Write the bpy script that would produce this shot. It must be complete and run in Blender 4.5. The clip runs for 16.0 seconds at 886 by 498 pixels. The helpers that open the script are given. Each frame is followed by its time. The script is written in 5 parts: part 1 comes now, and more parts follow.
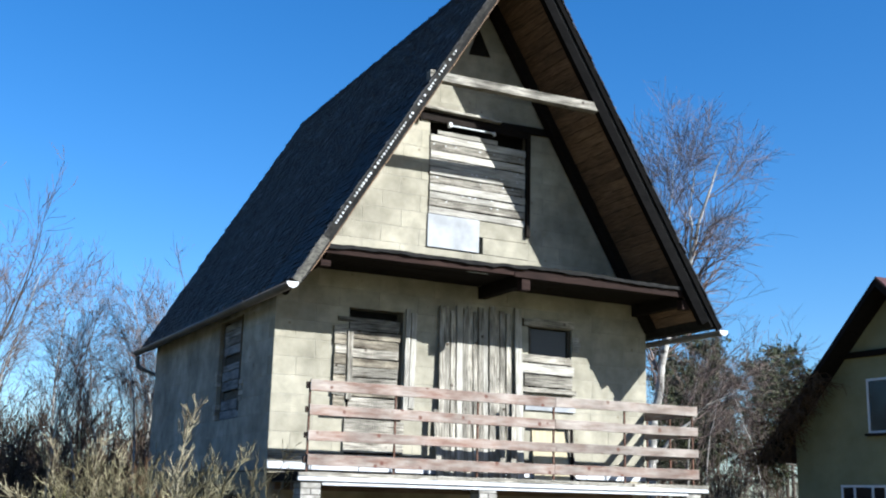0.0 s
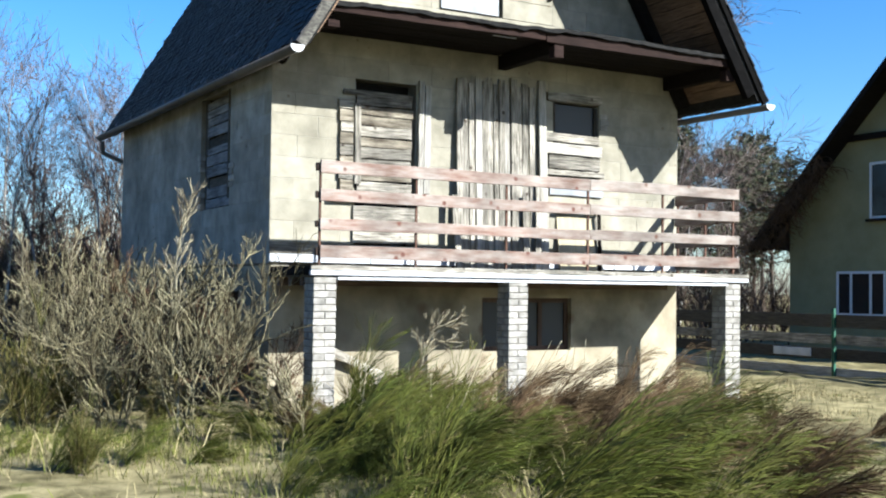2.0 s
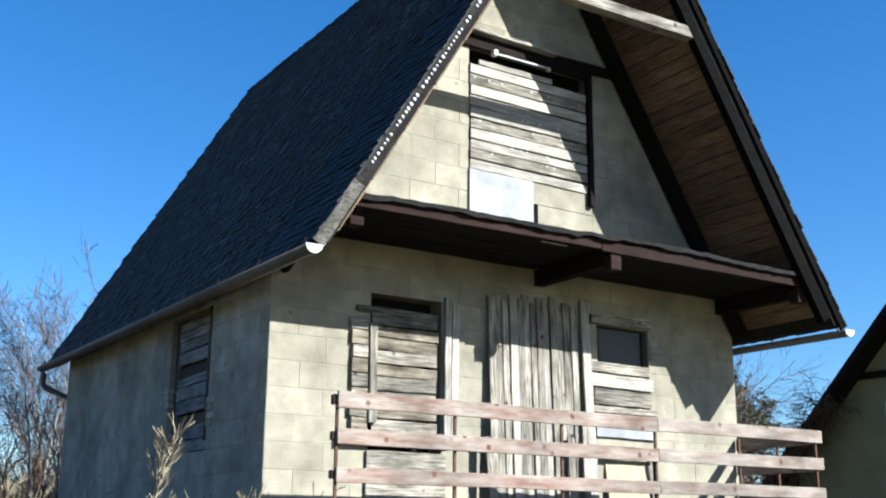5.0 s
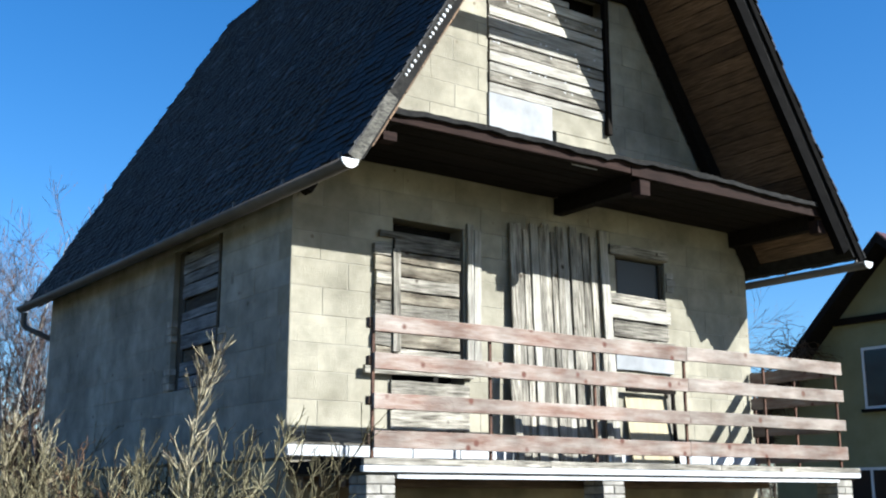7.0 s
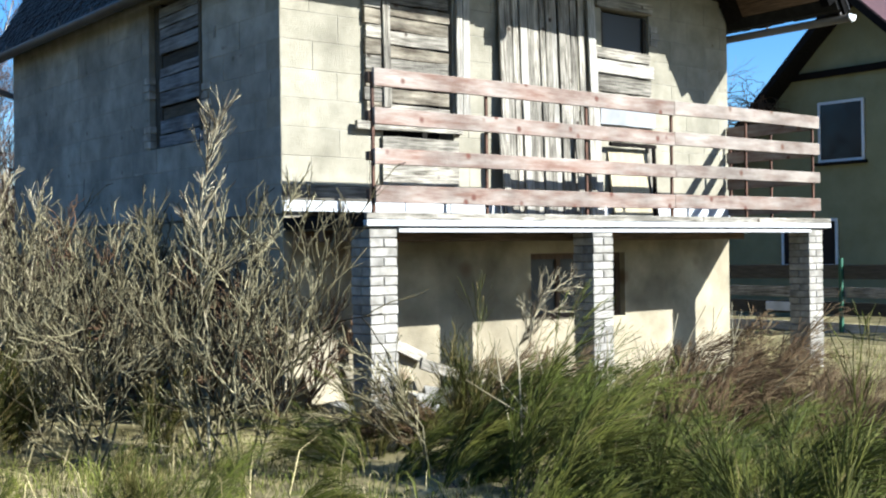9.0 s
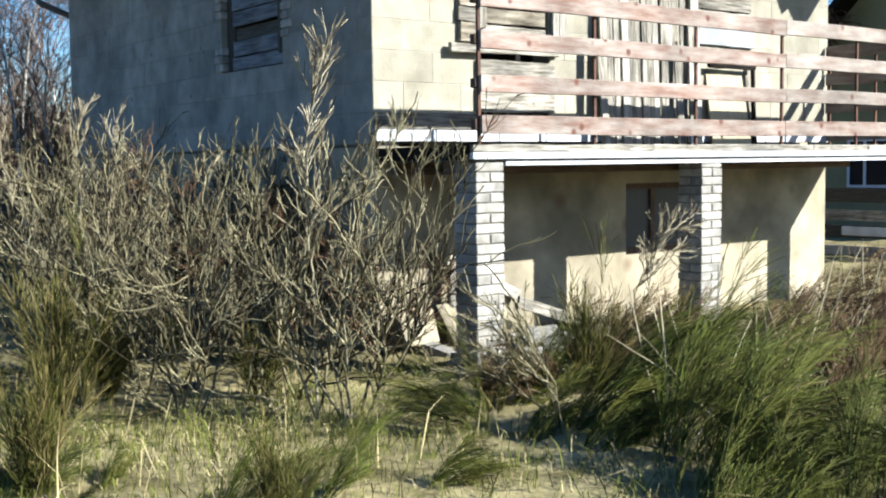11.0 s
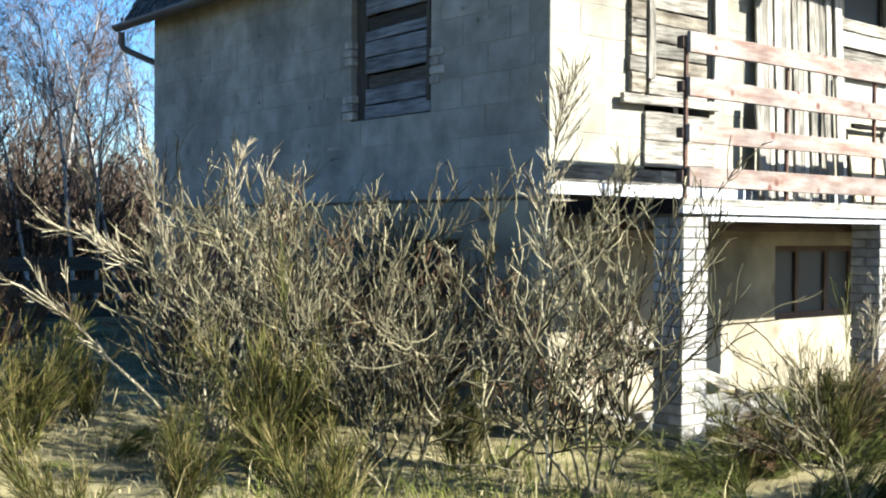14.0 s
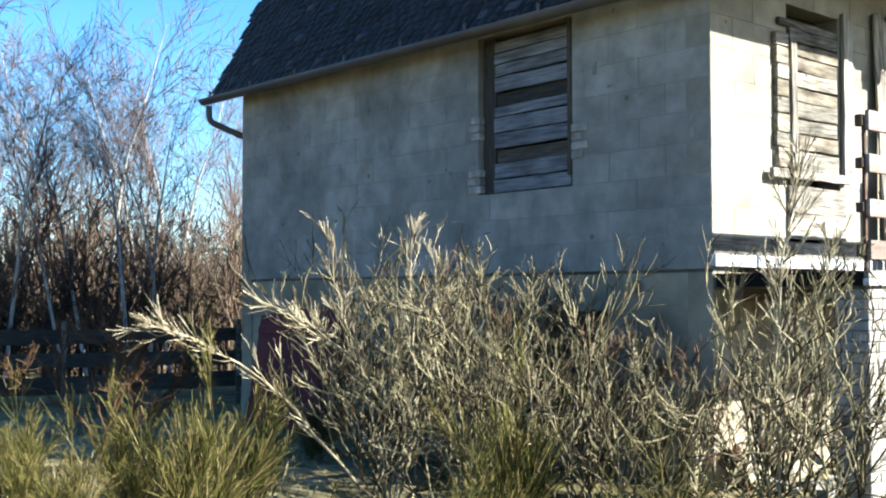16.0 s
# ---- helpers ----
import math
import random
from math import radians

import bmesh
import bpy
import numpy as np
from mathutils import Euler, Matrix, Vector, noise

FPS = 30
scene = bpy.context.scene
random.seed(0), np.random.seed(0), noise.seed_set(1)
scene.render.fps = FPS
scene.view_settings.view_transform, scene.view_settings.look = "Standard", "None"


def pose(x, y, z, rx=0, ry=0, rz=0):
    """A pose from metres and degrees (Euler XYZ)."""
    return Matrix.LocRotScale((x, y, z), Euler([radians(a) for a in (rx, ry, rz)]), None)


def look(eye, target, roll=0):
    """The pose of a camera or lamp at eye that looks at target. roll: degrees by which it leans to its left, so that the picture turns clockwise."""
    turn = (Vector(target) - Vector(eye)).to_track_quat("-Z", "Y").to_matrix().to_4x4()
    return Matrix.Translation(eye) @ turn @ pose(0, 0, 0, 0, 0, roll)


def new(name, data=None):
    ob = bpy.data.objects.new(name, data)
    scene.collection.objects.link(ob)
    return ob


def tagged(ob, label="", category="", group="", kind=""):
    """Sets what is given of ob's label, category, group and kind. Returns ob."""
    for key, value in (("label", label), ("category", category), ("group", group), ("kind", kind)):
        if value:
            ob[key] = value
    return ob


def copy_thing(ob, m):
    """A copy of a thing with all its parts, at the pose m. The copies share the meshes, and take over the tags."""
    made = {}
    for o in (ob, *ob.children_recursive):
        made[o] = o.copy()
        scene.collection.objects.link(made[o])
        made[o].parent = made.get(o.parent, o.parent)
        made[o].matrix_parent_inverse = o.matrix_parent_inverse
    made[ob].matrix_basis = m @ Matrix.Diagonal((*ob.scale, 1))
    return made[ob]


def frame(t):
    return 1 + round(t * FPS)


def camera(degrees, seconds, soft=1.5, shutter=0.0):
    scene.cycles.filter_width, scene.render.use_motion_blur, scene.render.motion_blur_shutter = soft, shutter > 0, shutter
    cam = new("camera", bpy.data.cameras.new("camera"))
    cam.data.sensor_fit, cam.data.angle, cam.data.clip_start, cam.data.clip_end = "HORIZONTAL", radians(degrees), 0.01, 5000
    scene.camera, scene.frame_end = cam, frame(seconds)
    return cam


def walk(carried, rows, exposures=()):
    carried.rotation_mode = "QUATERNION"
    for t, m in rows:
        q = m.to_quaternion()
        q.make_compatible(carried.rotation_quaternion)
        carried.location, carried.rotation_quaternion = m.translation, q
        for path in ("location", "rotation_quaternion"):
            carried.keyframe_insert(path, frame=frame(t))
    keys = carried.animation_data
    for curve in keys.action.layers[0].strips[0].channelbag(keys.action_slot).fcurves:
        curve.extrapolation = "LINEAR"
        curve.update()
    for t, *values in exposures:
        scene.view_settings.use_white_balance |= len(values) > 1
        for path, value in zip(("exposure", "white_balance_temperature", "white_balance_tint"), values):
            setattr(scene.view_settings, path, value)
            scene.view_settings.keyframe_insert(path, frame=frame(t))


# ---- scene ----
cam = camera(43.3, 16.0, 2.1)
PATH = [
    (0, (-4.75, -14.538, 1.511), (-3.875, -12.793, 1.947), 1.5),
    (0.5, (-4.707, -13.959, 1.498), (-3.793, -12.208, 1.813), 1.0),
    (1, (-4.727, -13.47, 1.518), (-3.78, -11.72, 1.714), 0.8),
    (1.5, (-4.75, -13.001, 1.535), (-3.778, -11.257, 1.648), 0.8),
    (2, (-4.689, -12.391, 1.545), (-3.702, -10.653, 1.617), 0.7),
    (2.5, (-4.627, -11.772, 1.569), (-3.625, -10.043, 1.647), 0.3),
    (3, (-4.544, -11.203, 1.602), (-3.535, -9.48, 1.727), -0.4),
    (3.5, (-4.409, -10.684, 1.612), (-3.407, -8.962, 1.786), -1.4),
    (4, (-4.27, -10.209, 1.677), (-3.273, -8.493, 1.924), -1.5),
    (4.2, (-4.198, -10.082, 1.768), (-3.211, -8.374, 2.097), -0.4),
    (6.3, (-4.469, -9.019, 1.565), (-3.389, -7.427, 2.113), 0.2),
    (6.5, (-4.508, -8.946, 1.525), (-3.412, -7.357, 2.048), 0.0),
    (7, (-4.617, -8.757, 1.495), (-3.477, -7.172, 1.928), -0.1),
    (7.5, (-4.71, -8.615, 1.498), (-3.528, -7.032, 1.809), -0.2),
    (8, (-4.811, -8.52, 1.48), (-3.595, -6.943, 1.671), -0.6),
    (8.5, (-4.898, -8.468, 1.455), (-3.658, -6.901, 1.547), -0.9),
    (9, (-4.959, -8.437, 1.473), (-3.711, -6.875, 1.478), -0.8),
    (9.2, (-4.956, -8.392, 1.456), (-3.707, -6.83, 1.438), -0.8),
    (11.3, (-5.087, -7.409, 1.652), (-3.889, -5.816, 1.497), -0.8),
    (11.5, (-5.091, -7.259, 1.645), (-3.902, -5.657, 1.494), -0.6),
    (12, (-5.081, -6.751, 1.672), (-3.916, -5.131, 1.524), -0.7),
    (12.5, (-5.123, -6.371, 1.682), (-3.995, -4.725, 1.549), -0.6),
    (13, (-5.37, -6.09, 1.67), (-4.226, -4.453, 1.56), -0.7),
    (13.5, (-5.693, -6.056, 1.622), (-4.497, -4.456, 1.546), -0.1),
    (14, (-5.989, -6.166, 1.539), (-4.737, -4.607, 1.51), 0.4),
    (14.5, (-6.19, -5.952, 1.549), (-4.894, -4.429, 1.547), 0.4),
    (15, (-6.432, -5.667, 1.581), (-5.125, -4.153, 1.589), 0.3),
    (15.5, (-6.922, -5.406, 1.579), (-5.62, -3.888, 1.598), 0.0),
    (16, (-7.336, -5.235, 1.594), (-6.028, -3.725, 1.682), 0.0),
]
EXPOSURES = [(0.0, 1.65, 5250, 10), (0.8, 1.69, 5250, 10), (1.5, 1.8, 5300, 10), (2.5, 1.98, 5350, 9), (3.5, 1.9, 5350, 9), (4.2, 1.8, 5350, 9), (6.3, 1.72, 5350, 9), (7.2, 1.72, 5350, 9), (9.0, 1.92, 5350, 9), (11.5, 2.05, 5500, 9), (13.0, 2.37, 5550, 9), (14.5, 2.36, 5600, 9), (16.0, 2.58, 5650, 9)]
walk(cam, [(t, look(eye, target, roll)) for t, eye, target, roll in PATH],
     EXPOSURES)

# ---- world and sun ----
SUN_FROM = Vector((0.62, -1.0, 0.665)).normalized()
world = bpy.data.worlds.new("sky")
scene.world = world
world.use_nodes = True
_nt = world.node_tree
_sky = _nt.nodes.new("ShaderNodeTexSky")
_sky.sky_type, _sky.sun_disc = "NISHITA", False
_sky.sun_elevation = math.asin(SUN_FROM.z)
_sky.sun_rotation = math.atan2(SUN_FROM.x, SUN_FROM.y)
_sky.air_density, _sky.dust_density, _sky.ozone_density = 1.0, 0.6, 3.0
_bg = _nt.nodes["Background"]
_bg.inputs["Strength"].default_value = 0.051
_hs = _nt.nodes.new("ShaderNodeHueSaturation")
_hs.inputs["Saturation"].default_value = 1.28
_nt.links.new(_sky.outputs["Color"], _hs.inputs["Color"])
_nt.links.new(_hs.outputs["Color"], _bg.inputs["Color"])

sun = new("sun", bpy.data.lights.new("sun", "SUN"))
sun.data.energy, sun.data.angle, sun.data.color = 5.0, radians(0.5), (1.0, 0.895, 0.715)
sun.matrix_world = look(SUN_FROM * 60, (0, 0, 0))


# ---- materials ----
def surf(name, dark, light, scale=6.0, rough=0.85, bump=0.25, fine=60.0, stretch=(1, 1, 1), vary=0.0, island=False,
         blotch=0.25, blotch_scale=0.8, metal=0.0, spots=None, spot_scale=9.0, spot_size=0.08, spec=0.3, odd=None, tint=None, whole=False):
    """A weathered surface: grain between two colours, large blotches, fine relief, and a tone of its own for each piece."""
    m = bpy.data.materials.new(name)
    m.use_nodes = True
    nt = m.node_tree
    n, l = nt.nodes, nt.links
    b = n["Principled BSDF"]
    b.inputs["Roughness"].default_value, b.inputs["Metallic"].default_value = rough, metal
    b.inputs["Specular IOR Level"].default_value = spec
    tc, oi = n.new("ShaderNodeTexCoord"), n.new("ShaderNodeObjectInfo")
    shift = n.new("ShaderNodeVectorMath")
    shift.operation = "MULTIPLY_ADD"
    shift.inputs[1].default_value = (53.0, 31.0, 17.0)
    l.new(oi.outputs["Random"], shift.inputs[0])
    if whole:
        shift.inputs[1].default_value = (0.0, 0.0, 0.0)
        l.new(n.new("ShaderNodeNewGeometry").outputs["Position"], shift.inputs[2])
    else:
        l.new(tc.outputs["Object"], shift.inputs[2])
    mp = n.new("ShaderNodeMapping")
    mp.inputs["Scale"].default_value = stretch
    l.new(shift.outputs[0], mp.inputs["Vector"])
    g = n.new("ShaderNodeTexNoise")
    g.inputs["Scale"].default_value, g.inputs["Detail"].default_value, g.inputs["Roughness"].default_value = scale, 5.0, 0.62
    l.new(mp.outputs[0], g.inputs["Vector"])
    ramp = n.new("ShaderNodeValToRGB")
    ramp.color_ramp.elements[0].position, ramp.color_ramp.elements[1].position = 0.32, 0.68
    ramp.color_ramp.elements[0].color, ramp.color_ramp.elements[1].color = (*dark, 1), (*light, 1)
    l.new(g.outputs["Fac"], ramp.inputs[0])
    col = ramp.outputs["Color"]
    if blotch:
        big = n.new("ShaderNodeTexNoise")
        big.inputs["Scale"].default_value, big.inputs["Detail"].default_value = blotch_scale, 3.0
        l.new(shift.outputs[0], big.inputs["Vector"])
        mr = n.new("ShaderNodeMapRange")
        mr.inputs["From Min"].default_value, mr.inputs["From Max"].default_value = 0.35, 0.65
        mr.inputs["To Min"].default_value, mr.inputs["To Max"].default_value = 1.0 - blotch, 1.0 + blotch * 0.5
        l.new(big.outputs["Fac"], mr.inputs["Value"])
        mul = n.new("ShaderNodeVectorMath")
        mul.operation = "SCALE"
        l.new(col, mul.inputs[0])
        l.new(mr.outputs[0], mul.inputs["Scale"])
        col = mul.outputs[0]
    if spots:
        vo = n.new("ShaderNodeTexVoronoi")
        vo.inputs["Scale"].default_value = spot_scale
        l.new(shift.outputs[0], vo.inputs["Vector"])
        sr = n.new("ShaderNodeMapRange")
        sr.inputs["From Min"].default_value, sr.inputs["From Max"].default_value = spot_size, spot_size * 2.2
        sr.inputs["To Min"].default_value, sr.inputs["To Max"].default_value = 1.0, 0.0
        l.new(vo.outputs["Distance"], sr.inputs["Value"])
        mx = n.new("ShaderNodeMix")
        mx.data_type = "RGBA"
        l.new(sr.outputs[0], mx.inputs["Factor"])
        l.new(col, mx.inputs["A"])
        mx.inputs["B"].default_value = (*spots, 1)
        col = mx.outputs["Result"]
    if vary:
        if island:
            geo = n.new("ShaderNodeNewGeometry")
            rnd = geo.outputs["Random Per Island"]
        else:
            rnd = oi.outputs["Random"]
        vr = n.new("ShaderNodeMapRange")
        vr.inputs["To Min"].default_value, vr.inputs["To Max"].default_value = 1.0 - vary, 1.0 + vary
        l.new(rnd, vr.inputs["Value"])
        m2 = n.new("ShaderNodeVectorMath")
        m2.operation = "SCALE"
        l.new(col, m2.inputs[0])
        l.new(vr.outputs[0], m2.inputs["Scale"])
        col = m2.outputs[0]
    if tint:
        pw = n.new("ShaderNodeMath")
        pw.operation = "POWER"
        pw.inputs[1].default_value = 2.0
        l.new(oi.outputs["Random"], pw.inputs[0])
        sc = n.new("ShaderNodeMath")
        sc.operation = "MULTIPLY"
        sc.inputs[1].default_value = tint[1]
        l.new(pw.outputs[0], sc.inputs[0])
        mt = n.new("ShaderNodeMix")
        mt.data_type = "RGBA"
        l.new(sc.outputs[0], mt.inputs["Factor"])
        l.new(col, mt.inputs["A"])
        mt.inputs["B"].default_value = (*tint[0], 1)
        col = mt.outputs["Result"]
    if odd:
        geo2 = n.new("ShaderNodeNewGeometry")
        st = n.new("ShaderNodeMath")
        st.operation = "FRACT"
        k7 = n.new("ShaderNodeMath")
        k7.operation = "MULTIPLY"
        k7.inputs[1].default_value = 7.31
        l.new(geo2.outputs["Random Per Island"], k7.inputs[0])
        l.new(k7.outputs[0], st.inputs[0])
        lt = n.new("ShaderNodeMath")
        lt.operation = "LESS_THAN"
        lt.inputs[1].default_value = odd[1]
        l.new(st.outputs[0], lt.inputs[0])
        mo = n.new("ShaderNodeMix")
        mo.data_type = "RGBA"
        l.new(lt.outputs[0], mo.inputs["Factor"])
        l.new(col, mo.inputs["A"])
        mo.inputs["B"].default_value = (*odd[0], 1)
        col = mo.outputs["Result"]
    l.new(col, b.inputs["Base Color"])
    if bump:
        fn = n.new("ShaderNodeTexNoise")
        fn.inputs["Scale"].default_value, fn.inputs["Detail"].default_value = fine, 4.0
        l.new(mp.outputs[0], fn.inputs["Vector"])
        bp = n.new("ShaderNodeBump")
        bp.inputs["Strength"].default_value, bp.inputs["Distance"].default_value = bump, 0.01
        l.new(fn.outputs["Fac"], bp.inputs["Height"])
        l.new(bp.outputs[0], b.inputs["Normal"])
    return m


BLOCK = surf("aerated_concrete", (0.205, 0.19, 0.146), (0.295, 0.275, 0.216), 4.0, 0.95, 0.7, 70, vary=0.10, blotch=0.25, blotch_scale=1.3, spots=(0.15, 0.125, 0.09), spot_scale=4.2, spot_size=0.045, whole=True, spec=0.15)
# same blocks as BLOCK, with the side wall's shade put into a greyer colour
SHADEBLOCK = surf("rain_washed_grey_block", (0.182, 0.178, 0.158), (0.305, 0.298, 0.267), 3.2, 0.95, 0.9, 60, vary=0.08, blotch=0.26, blotch_scale=0.9, spots=(0.12, 0.108, 0.09), spot_scale=3.5, spot_size=0.05, whole=True, spec=0.15)
MORTAR = surf("lime_mortar", (0.185, 0.172, 0.139), (0.25, 0.236, 0.195), 6, 0.95, 0.5, 80, blotch=0.2, whole=True)
PLASTER = surf("rough_plaster", (0.215, 0.186, 0.128), (0.30, 0.265, 0.19), 3.0, 0.95, 0.5, 70, blotch=0.38, blotch_scale=1.6, spots=(0.13, 0.0964, 0.0636), spot_scale=1.9, spot_size=0.10)
BRICK = surf("silicate_brick", (0.205, 0.192, 0.166), (0.325, 0.312, 0.284), 9, 0.95, 0.5, 70, vary=0.2, blotch=0.3, blotch_scale=6, spec=0.12)
JOINT = surf("brick_mortar", (0.105, 0.097, 0.084), (0.19, 0.178, 0.155), 20, 0.95, 0.5, 90)
CONCRETE = surf("concrete", (0.0756, 0.0714, 0.0605), (0.143, 0.134, 0.118), 4, 0.95, 0.5, 60, blotch=0.3)
GREYWOOD = surf("weathered_grey_wood", (0.062, 0.055, 0.043), (0.335, 0.312, 0.265), 3.4, 0.9, 0.9, 26, (1.0, 13, 13), vary=0.36, blotch=0.45, blotch_scale=2.4, spots=(0.045, 0.034, 0.026), spot_scale=4.0, spot_size=0.06, spec=0.12)
# grey boards of the side window, with bluish shade put into the colour
SHADEWOOD = surf("bluish_grey_wood", (0.085, 0.09, 0.098), (0.235, 0.246, 0.265), 3.2, 0.88, 0.7, 24, (1.0, 12, 12), vary=0.2, blotch=0.35, blotch_scale=2.0, spec=0.12)
BROWNWOOD = surf("brown_patched_wood", (0.07, 0.056, 0.04), (0.325, 0.292, 0.228), 2.4, 0.9, 0.9, 26, (1.4, 9, 9), vary=0.2, blotch=0.45, blotch_scale=3.0, spots=(0.075, 0.045, 0.028), spot_scale=3.5, spot_size=0.08, spec=0.12)
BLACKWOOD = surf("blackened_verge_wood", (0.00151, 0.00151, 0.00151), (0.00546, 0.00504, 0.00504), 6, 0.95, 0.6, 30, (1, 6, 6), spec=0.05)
PALEWOOD = surf("bleached_wood", (0.19, 0.176, 0.148), (0.42, 0.402, 0.358), 3.2, 0.88, 0.6, 22, (1.0, 12, 12), vary=0.15, blotch=0.25, blotch_scale=1.5, spec=0.15)
RAILWOOD = surf("stained_rail_wood", (0.145, 0.088, 0.067), (0.265, 0.234, 0.205), 3.4, 0.88, 0.8, 24, (0.8, 4.5, 4.5), vary=0.1, blotch=0.3, blotch_scale=2.2, spots=(0.1, 0.046, 0.034), spot_scale=6.0, spot_size=0.1, spec=0.15)
RAILGREY = surf("faded_rail_wood", (0.135, 0.10, 0.082), (0.27, 0.243, 0.214), 2.6, 0.88, 0.8, 24, (0.8, 4.5, 4.5), vary=0.1, blotch=0.3, blotch_scale=2.2, spots=(0.095, 0.052, 0.037), spot_scale=3.6, spot_size=0.07, spec=0.15)
SOFFIT = surf("brown_soffit_wood", (0.055, 0.033, 0.019), (0.165, 0.106, 0.063), 3.5, 0.8, 0.4, 22, (1.2, 14, 14), vary=0.25, blotch=0.25, blotch_scale=1.4)
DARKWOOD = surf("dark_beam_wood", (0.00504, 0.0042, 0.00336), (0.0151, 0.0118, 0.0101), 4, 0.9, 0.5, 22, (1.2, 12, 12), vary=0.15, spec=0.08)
FASCIA = surf("red_brown_fascia_wood", (0.00924, 0.00462, 0.00378), (0.0252, 0.0143, 0.0113), 3.5, 0.85, 0.4, 22, (1.0, 12, 12), vary=0.15, spec=0.12)
SHINGLE = surf("blackened_shingle", (0.00336, 0.00336, 0.0042), (0.0168, 0.0168, 0.0185), 8, 0.7, 0.5, 40, (8, 1, 1), vary=0.55, island=True, blotch=0.35, blotch_scale=0.7, spec=0.3, odd=((0.045, 0.05, 0.058), 0.035))
SHINGLE_P = surf("blackened_shingle_piece", (0.00336, 0.00336, 0.0042), (0.0168, 0.0168, 0.0185), 8, 0.7, 0.5, 40, (8, 1, 1), vary=0.5, blotch=0.3, blotch_scale=0.7, spec=0.3)
FELT = surf("roofing_felt", (0.00504, 0.00504, 0.00504), (0.0151, 0.0143, 0.0134), 10, 0.9, 0.7, 60, spec=0.15)
VERGE = surf("dark_verge_board", (0.00672, 0.00672, 0.00672), (0.0336, 0.0319, 0.0286), 14, 0.9, 0.7, 30, (1, 3, 3), blotch=0.4, blotch_scale=3, spec=0.12)
VERGEMOSS = surf("mossy_verge_board", (0.0252, 0.0244, 0.021), (0.126, 0.118, 0.0991), 22, 0.9, 0.7, 30, (1, 2, 2), blotch=0.4, blotch_scale=3)
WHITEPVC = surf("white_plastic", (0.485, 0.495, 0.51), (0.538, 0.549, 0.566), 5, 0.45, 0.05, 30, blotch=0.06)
GUTTER = surf("grey_brown_plastic", (0.06, 0.054, 0.048), (0.092, 0.084, 0.075), 3, 0.5, 0.08, 30, blotch=0.2)
TIN = surf("white_painted_tin", (0.368, 0.381, 0.397), (0.445, 0.46, 0.481), 4, 0.55, 0.15, 25, blotch=0.15, blotch_scale=2)
RUST = surf("rusty_steel", (0.0393, 0.0197, 0.0131), (0.105, 0.0524, 0.0328), 12, 0.75, 0.3, 60, metal=0.3)
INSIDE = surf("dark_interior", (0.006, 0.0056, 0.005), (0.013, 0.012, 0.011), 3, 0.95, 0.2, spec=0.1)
FRAMEWOOD = surf("brown_window_wood", (0.0459, 0.0262, 0.0164), (0.0916, 0.0557, 0.036), 4, 0.75, 0.4, 22, (12, 12, 1.2))
PLY = surf("yellowed_board", (0.272, 0.231, 0.141), (0.346, 0.304, 0.21), 3, 0.8, 0.3, 30, (8, 8, 1), blotch=0.15)
WHITEBOARD = surf("white_board", (0.21, 0.217, 0.225), (0.29, 0.299, 0.311), 3, 0.7, 0.2, 30, blotch=0.22, blotch_scale=2.5)
MAROON = surf("maroon_painted_board", (0.0655, 0.00786, 0.0105), (0.105, 0.0164, 0.0197), 4, 0.6, 0.2, 30, blotch=0.25)
RUBBLE = surf("rubble", (0.177, 0.169, 0.15), (0.283, 0.276, 0.252), 10, 0.95, 0.6, 60, vary=0.15)
EARTH = surf("dry_grassy_ground", (0.066, 0.058, 0.025), (0.265, 0.23, 0.12), 3.4, 0.95, 1.0, 26, blotch=0.42, blotch_scale=0.9, spots=(0.085, 0.088, 0.028), spot_scale=1.7, spot_size=0.11, spec=0.05)
STRAW = surf("dry_grass", (0.12, 0.098, 0.044), (0.33, 0.285, 0.155), 3, 0.85, 0, vary=0.4, island=True, blotch=0, spec=0.05)
MOSSGRASS = surf("green_grass", (0.04, 0.05, 0.008), (0.13, 0.135, 0.03), 3, 0.8, 0, vary=0.4, island=True, blotch=0, spec=0.08)
TWIG = surf("bare_pale_twigs", (0.075, 0.066, 0.035), (0.28, 0.251, 0.152), 2.2, 0.8, 0, vary=0.5, island=True, blotch=0, odd=((0.028, 0.022, 0.012), 0.22), tint=((0.07, 0.059, 0.033), 0.7), spec=0.08)
TWIGBROWN = surf("bare_brown_twigs", (0.036, 0.021, 0.011), (0.125, 0.077, 0.044), 2.2, 0.8, 0, vary=0.35, island=True, blotch=0, tint=((0.12, 0.074, 0.043), 0.5), spec=0.08)
BROOM = surf("broom_green_shoots", (0.006, 0.011, 0.0014), (0.062, 0.075, 0.0095), 1.6, 0.7, 0, vary=0.6, island=True, blotch=0, odd=((0.10, 0.08, 0.033), 0.06), tint=((0.095, 0.088, 0.017), 0.5), spec=0.1)
REED = surf("upright_broom_shoots", (0.0075, 0.0105, 0.0024), (0.066, 0.068, 0.014), 1.8, 0.6, 0, vary=0.5, island=True, blotch=0, odd=((0.134, 0.105, 0.042), 0.25), tint=((0.101, 0.084, 0.0252), 0.6), spec=0.08)
WOODS = surf("bare_woods", (0.029, 0.0215, 0.0155), (0.118, 0.088, 0.064), 1.2, 0.85, 0, vary=0.4, island=True, blotch=0, spec=0.06)
PALETWIG = surf("pale_dry_twigs", (0.115, 0.097, 0.06), (0.325, 0.288, 0.195), 2.2, 0.8, 0, vary=0.45, island=True, blotch=0, odd=((0.06, 0.046, 0.028), 0.25), spec=0.08)
